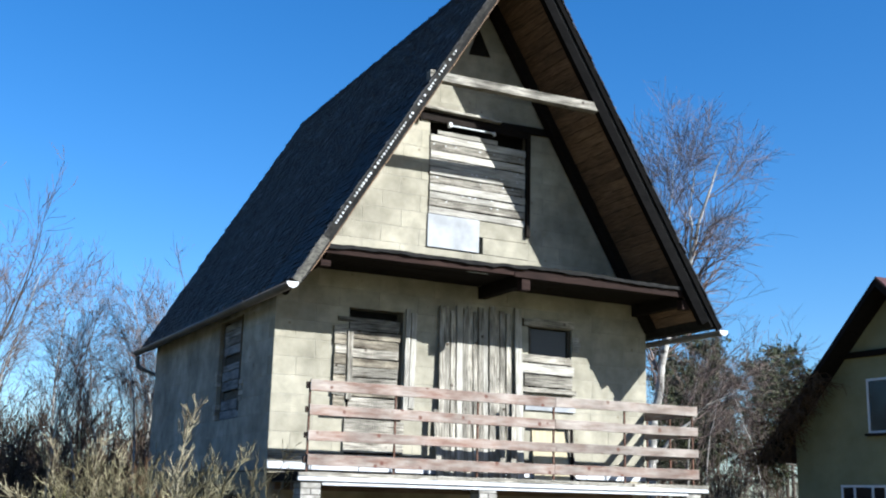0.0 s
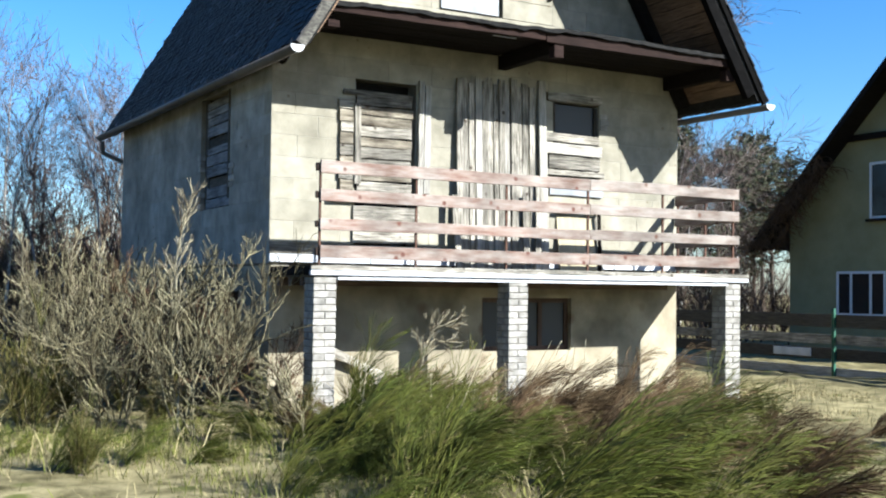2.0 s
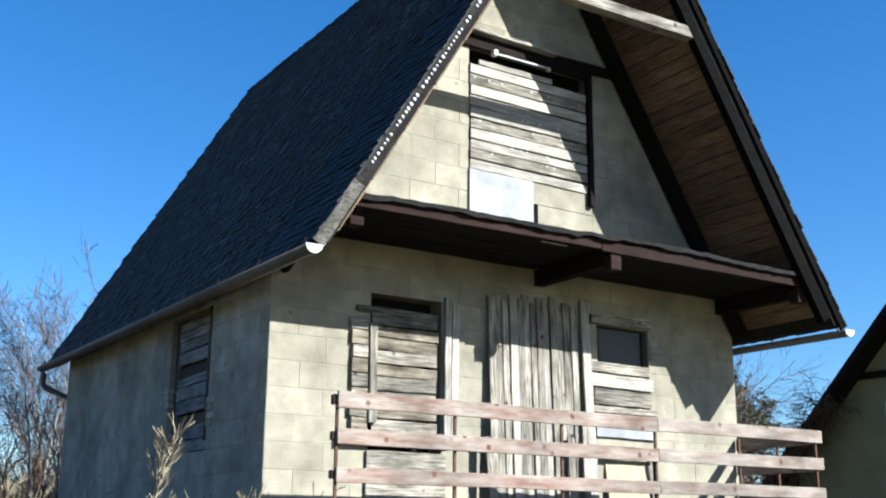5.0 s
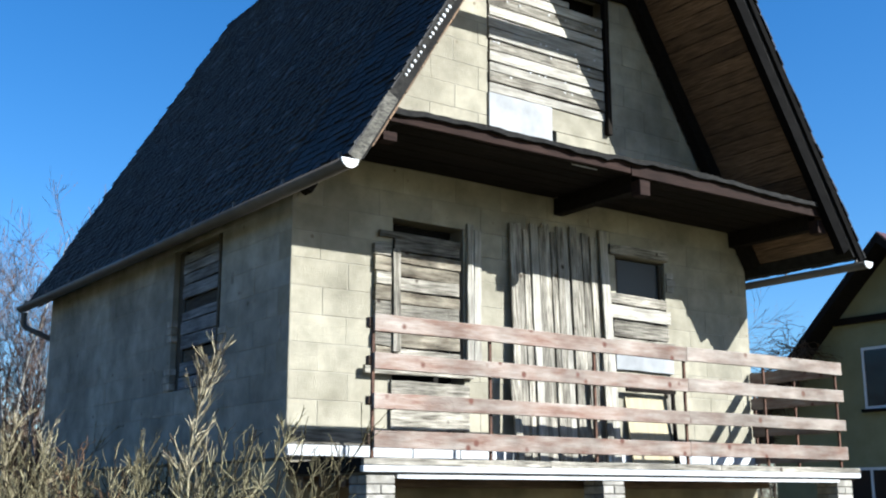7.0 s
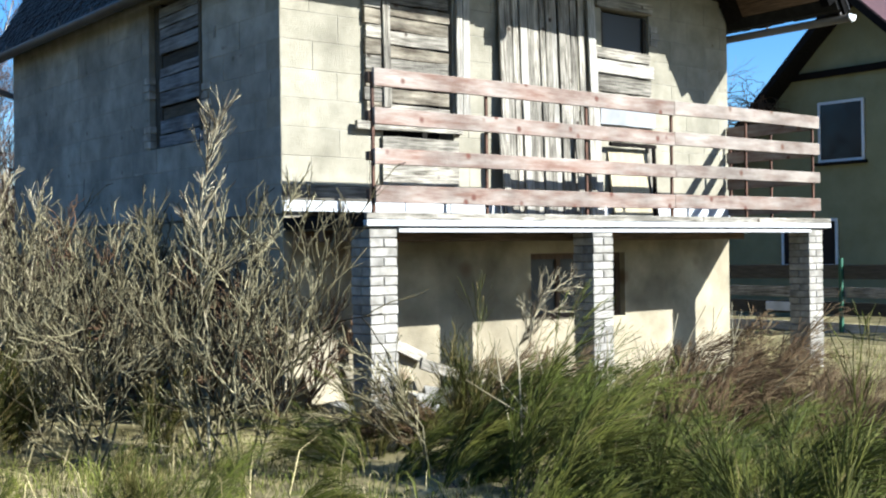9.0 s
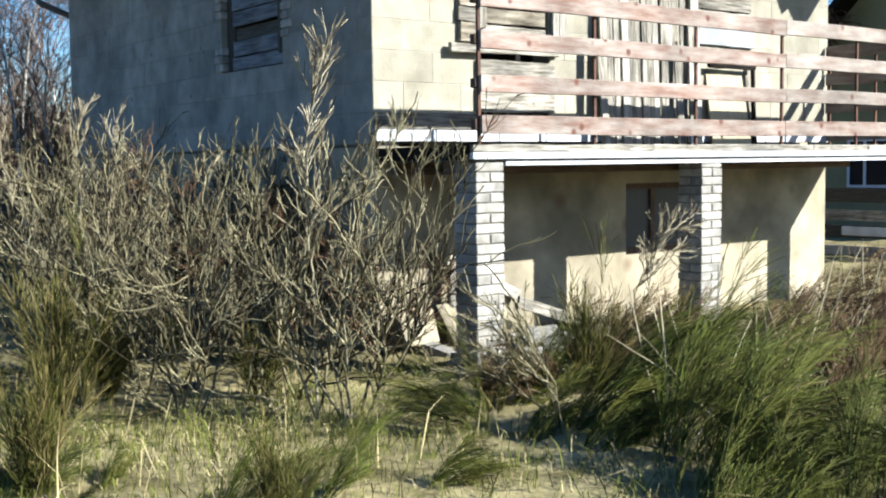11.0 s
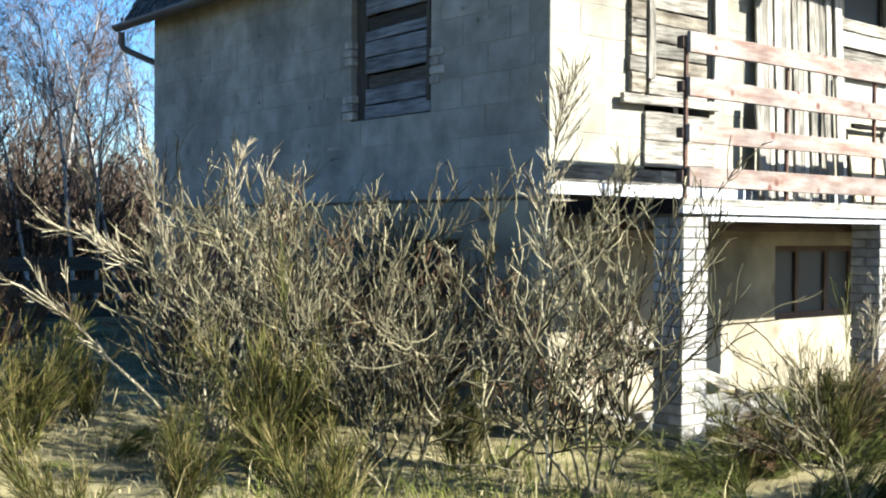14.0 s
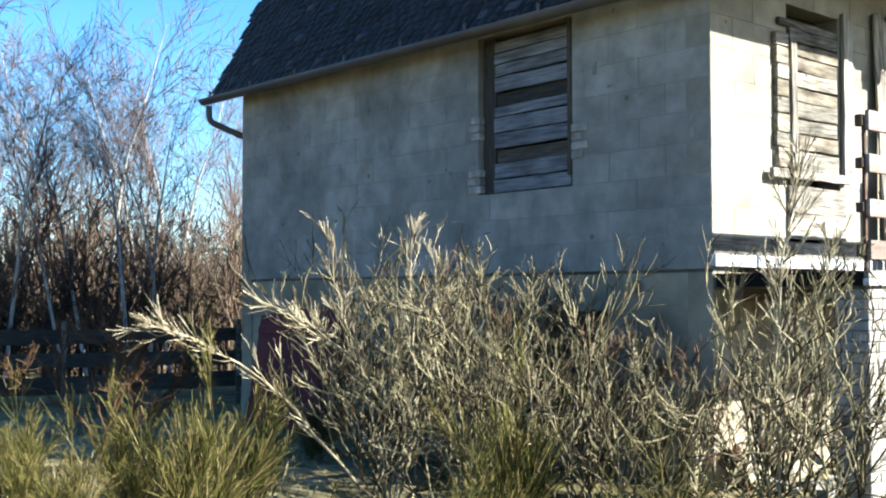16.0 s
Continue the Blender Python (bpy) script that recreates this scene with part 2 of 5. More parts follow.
BROOMDRY = surf("broom_dry_shoots", (0.017, 0.010, 0.005), (0.08, 0.050, 0.025), 2.0, 0.75, 0, vary=0.5, island=True, blotch=0, odd=((0.13, 0.102, 0.053), 0.12), tint=((0.115, 0.086, 0.043), 0.3), spec=0.08)
BARK = surf("dark_bark", (0.036, 0.029, 0.023), (0.10, 0.081, 0.066), 6, 0.9, 0.3, 30, (4, 4, 1), vary=0.25, island=True, spec=0.1)
BIRCHBARK = surf("birch_bark", (0.21, 0.194, 0.168), (0.377, 0.362, 0.33), 2.5, 0.75, 0.2, 20, (1, 1, 3), blotch=0.35, blotch_scale=2, spots=(0.0459, 0.0393, 0.0328), spot_scale=2.2, spot_size=0.12)
BIRCHTWIG = surf("birch_twigs", (0.0504, 0.0361, 0.0311), (0.126, 0.0907, 0.0756), 1.5, 0.7, 0, vary=0.3, island=True, blotch=0)
NEEDLE = surf("pine_needles", (0.0164, 0.0229, 0.00916), (0.0557, 0.059, 0.0229), 2, 0.7, 0, vary=0.4, island=True, blotch=0)
STUCCO = surf("yellow_green_stucco", (0.177, 0.169, 0.088), (0.212, 0.204, 0.113), 2.5, 0.92, 0.3, 80, blotch=0.1)
REDTIN = surf("dark_red_sheet_roof", (0.0378, 0.0151, 0.0134), (0.063, 0.0252, 0.0218), 4, 0.55, 0.15, 30, blotch=0.2)
FENCEWOOD = surf("dark_fence_board", (0.0262, 0.0236, 0.0183), (0.0681, 0.0603, 0.0472), 4, 0.88, 0.5, 22, (1.2, 12, 12), vary=0.3)
GREENPAINT = surf("green_painted_steel", (0.0131, 0.059, 0.0328), (0.0229, 0.0848, 0.0524), 6, 0.5, 0.1)


def glass(name, tint, rough=0.04):
    m = bpy.data.materials.new(name)
    m.use_nodes = True
    b = m.node_tree.nodes["Principled BSDF"]
    b.inputs["Base Color"].default_value, b.inputs["Roughness"].default_value = (*tint, 1), rough
    b.inputs["Specular IOR Level"].default_value = 0.22
    return m


GLASS = glass("dark_window_glass", (0.012, 0.014, 0.016))
DUSTY = glass("dusty_window_glass", (0.03, 0.034, 0.037), 0.4)


# ---- mesh helpers ----
def mesh_of(name, verts, faces, mat, smooth=False):
    me = bpy.data.meshes.new(name)
    me.from_pydata([tuple(map(float, v)) for v in verts], [], faces)
    me.materials.append(mat)
    if smooth:
        me.shade_smooth()
    return me


def put(name, data, parent=None, m=None, label=""):
    ob = new(name, data)
    if parent is not None:
        ob.parent = parent
    if m is not None:
        ob.matrix_basis = m
    return tagged(ob, label)


def part(name, bm, material, parent, label=""):
    """Links a bmesh as one mesh object under a thing or a part."""
    me = bpy.data.meshes.new(name)
    bm.to_mesh(me)
    bm.free()
    me.materials.append(material)
    return put(name, me, parent, None, label)


def thing(name, label, category, group="", at=(0, 0, 0), kind=""):
    return tagged(put(name, None, None, Matrix.Translation(at)), label, category, group, kind)


def box(bm, x0, x1, y0, y1, z0, z1, edge=0.0):
    vs = [bm.verts.new((x, y, z)) for x in (x0, x1) for y in (y0, y1) for z in (z0, z1)]
    fs = [bm.faces.new([vs[i] for i in f]) for f in ((0, 1, 3, 2), (4, 6, 7, 5), (0, 4, 5, 1), (2, 3, 7, 6), (0, 2, 6, 4), (1, 5, 7, 3))]
    if edge:
        es = list({e for f in fs for e in f.edges})
        bmesh.ops.bevel(bm, geom=es, offset=edge, segments=1, affect="EDGES")
    return bm


def boxed(*a, **k):
    return box(bmesh.new(), *a, **k)


def prism(bm, poly, axis, a, b):
    """Extrudes a polygon of two coordinates along an axis from a to b."""
    def at(p, q):
        return {"x": (q, p[0], p[1]), "y": (p[0], q, p[1]), "z": (p[0], p[1], q)}[axis]
    lo, hi = [bm.verts.new(at(p, a)) for p in poly], [bm.verts.new(at(p, b)) for p in poly]
    bm.faces.new(lo)
    bm.faces.new(hi[::-1])
    for i in range(len(poly)):
        j = (i + 1) % len(poly)
        bm.faces.new((lo[j], lo[i], hi[i], hi[j]))
    bmesh.ops.recalc_face_normals(bm, faces=bm.faces)
    return bm


_plank_cache = {}


def plank_mesh(length, width, thick, mat, seed):
    """A sawn board along x with slightly wavy, worn edges; its base corner is at the origin."""
    key = (round(length, 2), round(width, 3), round(thick, 3), mat.name, seed % 4)
    if key in _plank_cache:
        return _plank_cache[key]
    r = random.Random(f"{key}")
    n, verts, faces, c = 5, [], [], min(0.004, thick / 4)
    for i in range(n + 1):
        x = length * i / n + (r.uniform(-0.006, 0.006) if i in (0, n) else 0)
        lo, hi = r.uniform(-0.004, 0.004), width + r.uniform(-0.004, 0.004)
        t = thick + r.uniform(-0.002, 0.002)
        for y, z in ((c, lo), (t - c, lo), (t, lo + c), (t, hi - c), (t - c, hi), (c, hi), (0, hi - c), (0, lo + c)):
            verts.append((x, y, z))
    for i in range(n):
        for k in range(8):
            a, b = i * 8 + k, i * 8 + (k + 1) % 8
            faces.append((a, a + 8, b + 8, b))
    faces += [tuple(range(8)), tuple(reversed(range(n * 8, n * 8 + 8)))]
    me = mesh_of("board", verts, faces, mat)
    _plank_cache[key] = me
    return me


_pk = [0]


def board(name, parent, mat, x0, x1, z0, z1, y, thick=0.025, tilt=0.0, label=""):
    """A horizontal board on a wall that faces -y: its face stands at y, its back at y + thick."""
    _pk[0] += 1
    return put(name, plank_mesh(x1 - x0, z1 - z0, thick, mat, _pk[0]), parent, pose(x0, y, z0, 0, tilt, 0), label)


def upright(name, parent, mat, x0, x1, z0, z1, y, thick=0.025, tilt=0.0, lean=0.0, label=""):
    """A vertical board on a wall that faces -y. tilt: sideways, lean: its top towards the wall, in degrees."""
    _pk[0] += 1
    m = pose(x0, y, z0) @ pose(0, 0, 0, -lean, tilt, 0) @ pose(0, 0, 0, 0, -90, 0) @ pose(0, 0, -(x1 - x0))
    return put(name, plank_mesh(z1 - z0, x1 - x0, thick, mat, _pk[0]), parent, m, label)


# ---- thin branching growth ----
def tubes(P, R, sides=3):
    """Rings round polylines P (n, k, 3) with radii R (n, k): vertices and quads."""
    n, k = P.shape[:2]
    t = np.gradient(P, axis=1)
    t /= np.linalg.norm(t, axis=2, keepdims=True) + 1e-9
    ref = np.where(np.abs(t[..., 2:3]) > 0.9, np.array([1.0, 0, 0]), np.array([0, 0, 1.0]))
    u = np.cross(t, ref)
    u /= np.linalg.norm(u, axis=2, keepdims=True) + 1e-9
    v = np.cross(t, u)
    ang = np.arange(sides) * 2 * np.pi / sides
    ring = P[:, :, None] + R[:, :, None, None] * (np.cos(ang)[:, None] * u[:, :, None] + np.sin(ang)[:, None] * v[:, :, None])
    ids = np.arange(n * k * sides).reshape(n, k, sides)
    nxt = np.roll(ids, -1, axis=2)
    quads = np.stack([ids[:, :-1], nxt[:, :-1], nxt[:, 1:], ids[:, 1:]], -1).reshape(-1, 4)
    return ring.reshape(-1, 3), quads


def blades(P, R):
    """Narrow flat shoots along polylines, each turned its own way."""
    n, k = P.shape[:2]
    t = np.gradient(P, axis=1)
    ref = np.random.default_rng(n).normal(0, 1, (n, 1, 3))
    u = np.cross(t, ref)
    u /= np.linalg.norm(u, axis=2, keepdims=True) + 1e-9
    v = np.stack([P - u * R[..., None], P + u * R[..., None]], 2)
    ids = np.arange(n * k * 2).reshape(n, k, 2)
    q = np.stack([ids[:, :-1, 0], ids[:, :-1, 1], ids[:, 1:, 1], ids[:, 1:, 0]], -1).reshape(-1, 4)
    return v.reshape(-1, 3), q


def tube_mesh(name, groups, mat, sides=3, flat=()):
    vs, qs, base = [], [], 0
    for P, R in [*groups, *flat]:
        v, q = blades(P, R) if any(P is g[0] for g in flat) else tubes(P, R, sides)
        vs.append(v)
        qs.append(q + base)
        base += len(v)
    return quad_mesh(name, np.concatenate(vs), np.concatenate(qs), mat)


def quad_mesh(name, v, q, mat):
    me = bpy.data.meshes.new(name)
    k = q.shape[1]
    me.vertices.add(len(v))
    me.vertices.foreach_set("co", np.ascontiguousarray(v, dtype=np.float32).ravel())
    me.loops.add(len(q) * k)
    me.loops.foreach_set("vertex_index", q.astype(np.int32).ravel())
    me.polygons.add(len(q))
    me.polygons.foreach_set("loop_start", np.arange(0, len(q) * k, k, dtype=np.int32))
    me.update(calc_edges=True)
    me.validate()
    me.materials.append(mat)
    return me


def unit(a):
    return a / (np.linalg.norm(a, axis=-1, keepdims=True) + 1e-9)


def shoots(rng, base, way, length, r0, r1, k, lift=0.0, wander=0.12, pull=None):
    """Polylines from base along way, bending up by lift and wandering."""
    n = len(base)
    P, d = [base], unit(way)
    step = (length / (k - 1))[:, None]
    for _ in range(k - 1):
        d = unit(d + rng.normal(0, wander, (n, 3)) + np.array([0, 0, lift]) + (0 if pull is None else pull))
        P.append(P[-1] + d * step)
    s = np.linspace(0, 1, k)[None]
    return np.stack(P, 1), r0[:, None] * (1 - s) + r1[:, None] * s


def grow(rng, P, R, n, lengths, angle, k, lift=0.1, tmin=0.2, tip=0.0012, wander=0.12, thin=0.6, pull=None):
    """Side shoots off polylines."""
    N, K = P.shape[:2]
    i, s = rng.integers(0, N, n), rng.uniform(tmin, 0.98, n) * (K - 1)
    a = np.minimum(s.astype(int), K - 2)
    f = (s - a)[:, None]
    base = P[i, a] * (1 - f) + P[i, a + 1] * f
    tan = unit(P[i, a + 1] - P[i, a])
    side = unit(np.cross(tan, rng.normal(0, 1, (n, 3))))
    ang = np.radians(rng.uniform(angle[0], angle[1], n))[:, None]
    r0 = np.maximum((R[i, a] * (1 - f[:, 0]) + R[i, a + 1] * f[:, 0]) * thin, tip * 1.2)
    L = rng.uniform(lengths[0], lengths[1], n) * (1.15 - 0.5 * s / (K - 1))
    return shoots(rng, base, tan * np.cos(ang) + side * np.sin(ang), L, r0, np.full(n, tip), k, lift, wander, pull)


# ---- ground ----
def ground_height(x, y):
    """Nearly level ground that rises a little round the house and rolls softly."""
    near = np.exp(-((x - 1.5) ** 2 + (y - 1) ** 2) / 90.0)
    return 0.10 * near + 0.05 * np.sin(x * 0.9 + 0.4 * y) * np.cos(y * 0.7 - 0.3 * x) + 0.025 * np.sin(2.7 * x + 1.3) * np.sin(2.3 * y + 0.5)


def build_ground():
    far = np.array([-900, -500, -250, -130, -80, -50, -36.0])
    ax = np.concatenate([far, np.arange(-26, 26.01, 0.26), -far[::-1]])
    X, Y = np.meshgrid(ax, ax, indexing="ij")
    rough = np.random.default_rng(5).normal(0, 0.011, X.shape) * (np.abs(X) < 27) * (np.abs(Y) < 27)
    Z = ground_height(X, Y) + rough
    n = len(ax)
    ids = np.arange(n * n).reshape(n, n)
    q = np.stack([ids[:-1, :-1], ids[1:, :-1], ids[1:, 1:], ids[:-1, 1:]], -1).reshape(-1, 4)
    me = quad_mesh("ground", np.stack([X, Y, Z], -1).reshape(-1, 3), q, EARTH)
    me.shade_smooth()
    return tagged(put("ground", me), "dry sandy ground with straw-coloured grass and moss", "ground", kind="structure")


ground = build_ground()

# ---- the house ----
W, D = 6.25, 7.14            # across the front, front to back
RIDGE_X, RIDGE_Z = 3.16, 9.72
EAVE_Z, EAVE_X0, EAVE_X1 = 4.17, -0.25, 6.57
VERGE_Y, ROOF_BACK, RIDGE_BACK = -1.43, 7.42, 8.55   # the back verge leans out towards the ridge
SLOPE = (RIDGE_Z - EAVE_Z) / (RIDGE_X - EAVE_X0)
ANGLE = math.atan(SLOPE)
THICK = 0.20                 # roof build-up, square to the slope
COURSE, BASE_Z = 0.255, 2.08


house = thing("house", "boarded-up gable house of pale concrete blocks with black roof", "house")


def under_roof(z):
    """The x range of the gable wall at height z."""
    drop = THICK / math.cos(ANGLE)
    a = EAVE_X0 + (z + drop - EAVE_Z) / SLOPE
    return max(0.0, a + 0.02), min(W, 2 * RIDGE_X - a - 0.02)


def spans(a, b, holes):
    """The stretches of a to b outside the holes."""
    out, at = [], a
    for h0, h1 in sorted(holes):
        if h0 > at:
            out.append((at, min(h0, b)))
        at = max(at, h1)
    if at < b:
        out.append((at, b))
    return [(p, q) for p, q in out if q - p > 0.02]


_block_cache = {}


def block_mesh(length, height, mat):
    key = (round(length, 2), round(height, 2), mat.name)
    if key not in _block_cache:
        bm = boxed(0, length, 0, 0.1, 0, height, edge=0.0025)
        me = bpy.data.meshes.new("block")
        bm.to_mesh(me)
        bm.free()
        me.materials.append(mat)
        _block_cache[key] = me
    return _block_cache[key]


BLOCK_JOBS = []


def block_wall(name, label, rows, place, holes, ends, mat):
    """A wall of blocks in courses. place: the wall's own x axis laid into the house; ends(z): its x range at a height."""
    runs = {}
    for r, (z0, z1) in enumerate(rows):
        lo, hi = ends((z0 + z1) / 2)
        cut = [(h[0], h[1]) for h in holes if h[2] < (z0 + z1) / 2 < h[3]]
        runs[r] = spans(lo, hi, cut) if hi - lo > 0.1 else []
    xs = sorted({round(e, 4) for run in runs.values() for pair in run for e in pair})
    zs = [rows[0][0]] + [z1 for _, z1 in rows]
    full = {(i, r) for r, run in runs.items() for i in range(len(xs) - 1) for p, q in run if p - 0.001 < (xs[i] + xs[i + 1]) / 2 < q + 0.001}
    bm, seen = bmesh.new(), {}

    def at(i, j, y):
        if (i, j, y) not in seen:
            seen[i, j, y] = bm.verts.new((xs[i], y, zs[j]))
        return seen[i, j, y]

    for i, r in full:
        c = ((i, r), (i + 1, r), (i + 1, r + 1), (i, r + 1))
        bm.faces.new([at(*k, 0.003) for k in c])
        bm.faces.new([at(*k, 0.24) for k in reversed(c)])
        for k, near in enumerate(((i, r - 1), (i + 1, r), (i, r + 1), (i - 1, r))):
            if near not in full:
                p, q = c[k], c[(k + 1) % 4]
                bm.faces.new((at(*q, 0.003), at(*p, 0.003), at(*p, 0.24), at(*q, 0.24)))
    wall = part(name, bm, MORTAR, house, label)
    wall.matrix_basis = place
    BLOCK_JOBS.append((wall, rows, holes, ends, mat))
    return wall


def lay_blocks():
    r = random.Random(4)
    for wall, rows, holes, ends, mat in BLOCK_JOBS:
        for k, (z0, z1) in enumerate(rows):
            a, b = ends((z0 + z1) / 2)
            if b - a < 0.1:
                continue
            cut = [(h[0], h[1]) for h in holes if h[2] < (z0 + z1) / 2 < h[3]]
            for p, q in spans(a, b, cut):
                edges, e = [p], (0.6 if k % 2 else 0.31) + (int(p / 0.61)) * 0.61
                while e < q - 0.12:
                    if e > p + 0.12:
                        edges.append(e + r.uniform(-0.02, 0.02))
                    e += 0.61
                edges.append(q)
                for e0, e1 in zip(edges, edges[1:]):
                    ob = put("block", block_mesh(e1 - e0 - 0.005, z1 - z0 - 0.005, mat), wall)
                    ob.matrix_basis = pose(e0 + 0.0025, r.uniform(-0.0015, 0.0005), z0 + 0.0025, r.uniform(-0.15, 0.15), 0, r.uniform(-0.12, 0.12))


def courses(z0, z1, pitch=COURSE):
    out, z = [], z0
    while z < z1 - 0.05:
        out.append((z, min(z + pitch, z1)))
        z += pitch
    return out


# openings of the front: boarded door, boarded window, gable opening; of the side: one boarded window
DOOR = (1.09, 1.93, 2.0, 4.12)
WIN = (4.04, 4.82, 3.10, 4.12)
GWIN = (2.27, 4.02, 5.14, 7.18)
block_wall("front_wall", "cream aerated concrete blocks with thin joints", courses(BASE_Z, 9.5), Matrix(), [DOOR, WIN, GWIN], under_roof, BLOCK)
# the side wall's own x runs from the back corner to the front corner
SWIN = (D - 2.71, D - 1.48, 2.6, 4.12)
block_wall("side_wall", "weathered aerated concrete blocks, greyed for the shaded side, with thin joints", courses(BASE_Z - COURSE, 4.40), pose(0, D, 0, 0, 0, -90), [SWIN],
           lambda z: (0.0, D - 0.006), SHADEBLOCK)
part("right_wall", boxed(W - 0.24, W, 0.24, D - 0.24, BASE_Z, 4.38), BLOCK, house)
_bm = prism(bmesh.new(), [(0.012, 0), (W, 0), (W, 4.3), (RIDGE_X, 9.3), (0.012, 4.3)], "y", D - 0.235, D - 0.005)
part("back_wall", _bm, PLASTER, house)
part("upper_floor", boxed(0.24, W - 0.24, 0.24, D - 0.24, 1.8, 1.95), CONCRETE, house)
part("attic_floor", boxed(0.24, W - 0.24, 0.245, D - 0.24, 4.58, 4.72), DARKWOOD, house)

# basement: plastered walls flush under the blocks, a wide cellar window to the front and a small one to the side
CWIN = (2.95, 4.38, 0.74, 1.44)
def holed_wall(xs, zs, y0, y1):
    """A wall between xs[0], xs[3] and zs[0], zs[3] with one opening in its middle cell, as one closed mesh."""
    bm = bmesh.new()
    v = {(i, j, k): bm.verts.new((xs[i], y, zs[j])) for i in range(4) for j in range(4) for k, y in enumerate((y0, y1))}
    for i in range(3):
        for j in range(3):
            if (i, j) != (1, 1):
                for k in (0, 1):
                    bm.faces.new([v[i, j, k], v[i + 1, j, k], v[i + 1, j + 1, k], v[i, j + 1, k]])
    rim = [(a, 0) for a in range(4)] + [(3, a) for a in range(1, 4)] + [(a, 3) for a in (2, 1, 0)] + [(0, a) for a in (2, 1)]
    for loop in (rim, [(1, 1), (2, 1), (2, 2), (1, 2)]):
        for a, b in zip(loop, loop[1:] + loop[:1]):
            bm.faces.new([v[(*a, 0)], v[(*b, 0)], v[(*b, 1)], v[(*a, 1)]])
    bmesh.ops.recalc_face_normals(bm, faces=bm.faces)
    return bm


part("basement_front_wall", holed_wall((0.015, CWIN[0], CWIN[1], W), (-0.3, CWIN[2], CWIN[3], 1.8), 0.012, 0.25), PLASTER, house, "rough stained beige plaster")
_bw = part("basement_side_wall", holed_wall((0.25, D - 1.86, D - 1.10, D - 0.25), (-0.3, 0.95, 1.48, 1.80), 0.018, 0.25), PLASTER, house, "rough stained beige plaster")
_bw.matrix_basis = pose(0, D, 0, 0, 0, -90)
part("basement_right_wall", boxed(W - 0.25, W - 0.004, 0.25, D - 0.25, -0.3, BASE_Z), PLASTER, house)
part("floor_band", boxed(0.035, 0.26, 0.02, D - 0.26, 1.80, 1.825), CONCRETE, house, "dark recessed line between basement and blocks")


def tube_along(path, radius, sides=10):
    P = np.array(path, float)[None]
    v, q = tubes(P, np.full((1, len(path)), radius), sides)
    return v, q


def window_bars(name, x0, x1, z0, z1, y, mullions, parent, mat, place=Matrix(), label="", pane=GLASS):
    """A window: outer frame, mullions and dark panes, set in a wall that faces -y."""
    w = put(name, None, parent, place, label)
    f = 0.06
    bm = bmesh.new()
    box(bm, x0, x1, y, y + 0.06, z0, z0 + f)
    box(bm, x0, x1, y, y + 0.06, z1 - f, z1)
    box(bm, x0, x0 + f, y, y + 0.06, z0 + f, z1 - f)
    box(bm, x1 - f, x1, y, y + 0.06, z0 + f, z1 - f)
    for mx in mullions:
        box(bm, mx - f / 2, mx + f / 2, y, y + 0.06, z0 + f, z1 - f)
    part("window_frame", bm, mat, w)
    edges = [x0 + f, *[e for mx in mullions for e in (mx - f / 2, mx + f / 2)], x1 - f]
    for a, b in zip(edges[::2], edges[1::2]):
        part("pane", boxed(a, b, y + 0.025, y + 0.031, z0 + f, z1 - f), pane, w)
    return w


window_bars("cellar_window", *CWIN, 0.09, (3.42, 3.92), house, FRAMEWOOD, label="brown wooden cellar window with dark panes", pane=DUSTY)
window_bars("cellar_window", D - 1.86, D - 1.10, 0.95, 1.48, 0.08, (D - 1.48,), house, FRAMEWOOD, pose(0.03, D, 0, 0, 0, -90), "small dark cellar window", DUSTY)

# wall foot above the balcony: a grey weathered band and white sheet pieces below it
_r = random.Random(2)
_x = 0.0
for wdt in (1.3, 1.7, 1.5, 1.8):
    b = board("foot_board", house, GREYWOOD, _x + 0.004, min(_x + wdt, W) - 0.004, 1.945, 2.075, -0.012, 0.03)
    _x += wdt
_x = -0.01
for wdt in (0.62, 0.70, 0.55, 0.66, 0.6, 0.72, 0.58, 0.66, 0.64, 0.58):
    if _x > W - 0.1:
        break
    e = min(_x + wdt, W)
    part("white_sheet", boxed(_x + 0.006, e - 0.006, -0.035, 0.012, 1.845, 1.94, edge=0.0025), TIN, house)
    _x = e

# ---- roof ----
PAD = THICK / math.cos(ANGLE)


def roof_slope(name, side):
    """One slope: rafters' boarding as a thick slab, side -1 left and +1 right."""
    ex = EAVE_X0 if side < 0 else EAVE_X1
    poly = [(ex, EAVE_Z - 0.02), (RIDGE_X, RIDGE_Z - 0.02), (RIDGE_X, RIDGE_Z - PAD * 0.62), (ex - side * PAD * 0.6 / SLOPE, EAVE_Z - 0.022)]
    bm = prism(bmesh.new(), poly, "y", VERGE_Y + 0.03, ROOF_BACK)
    for v in bm.verts:
        if v.co.y > 1 and abs(v.co.x - RIDGE_X) < 0.1:
            v.co.y = RIDGE_BACK
    return part(name, bm, FELT, house, "boarded steep roof slope under black shingles")


left_slope, right_slope = roof_slope("roof_slope", -1), roof_slope("roof_slope", 1)


def slope_frame(side):
    """A frame with x along the roof from the front, y up the slope, z out of it; origin on the front eave corner."""
    up = Vector(((RIDGE_X - EAVE_X0) * -side, 0, RIDGE_Z - EAVE_Z)).normalized()
    along = Vector((0, 1, 0))
    out = along.cross(up) if side > 0 else up.cross(along)
    o = Vector((EAVE_X0 if side < 0 else EAVE_X1, VERGE_Y, EAVE_Z))
    return Matrix(((along.x, up.x, out.x, o.x), (along.y, up.y, out.y, o.y), (along.z, up.z, out.z, o.z), (0, 0, 0, 1)))


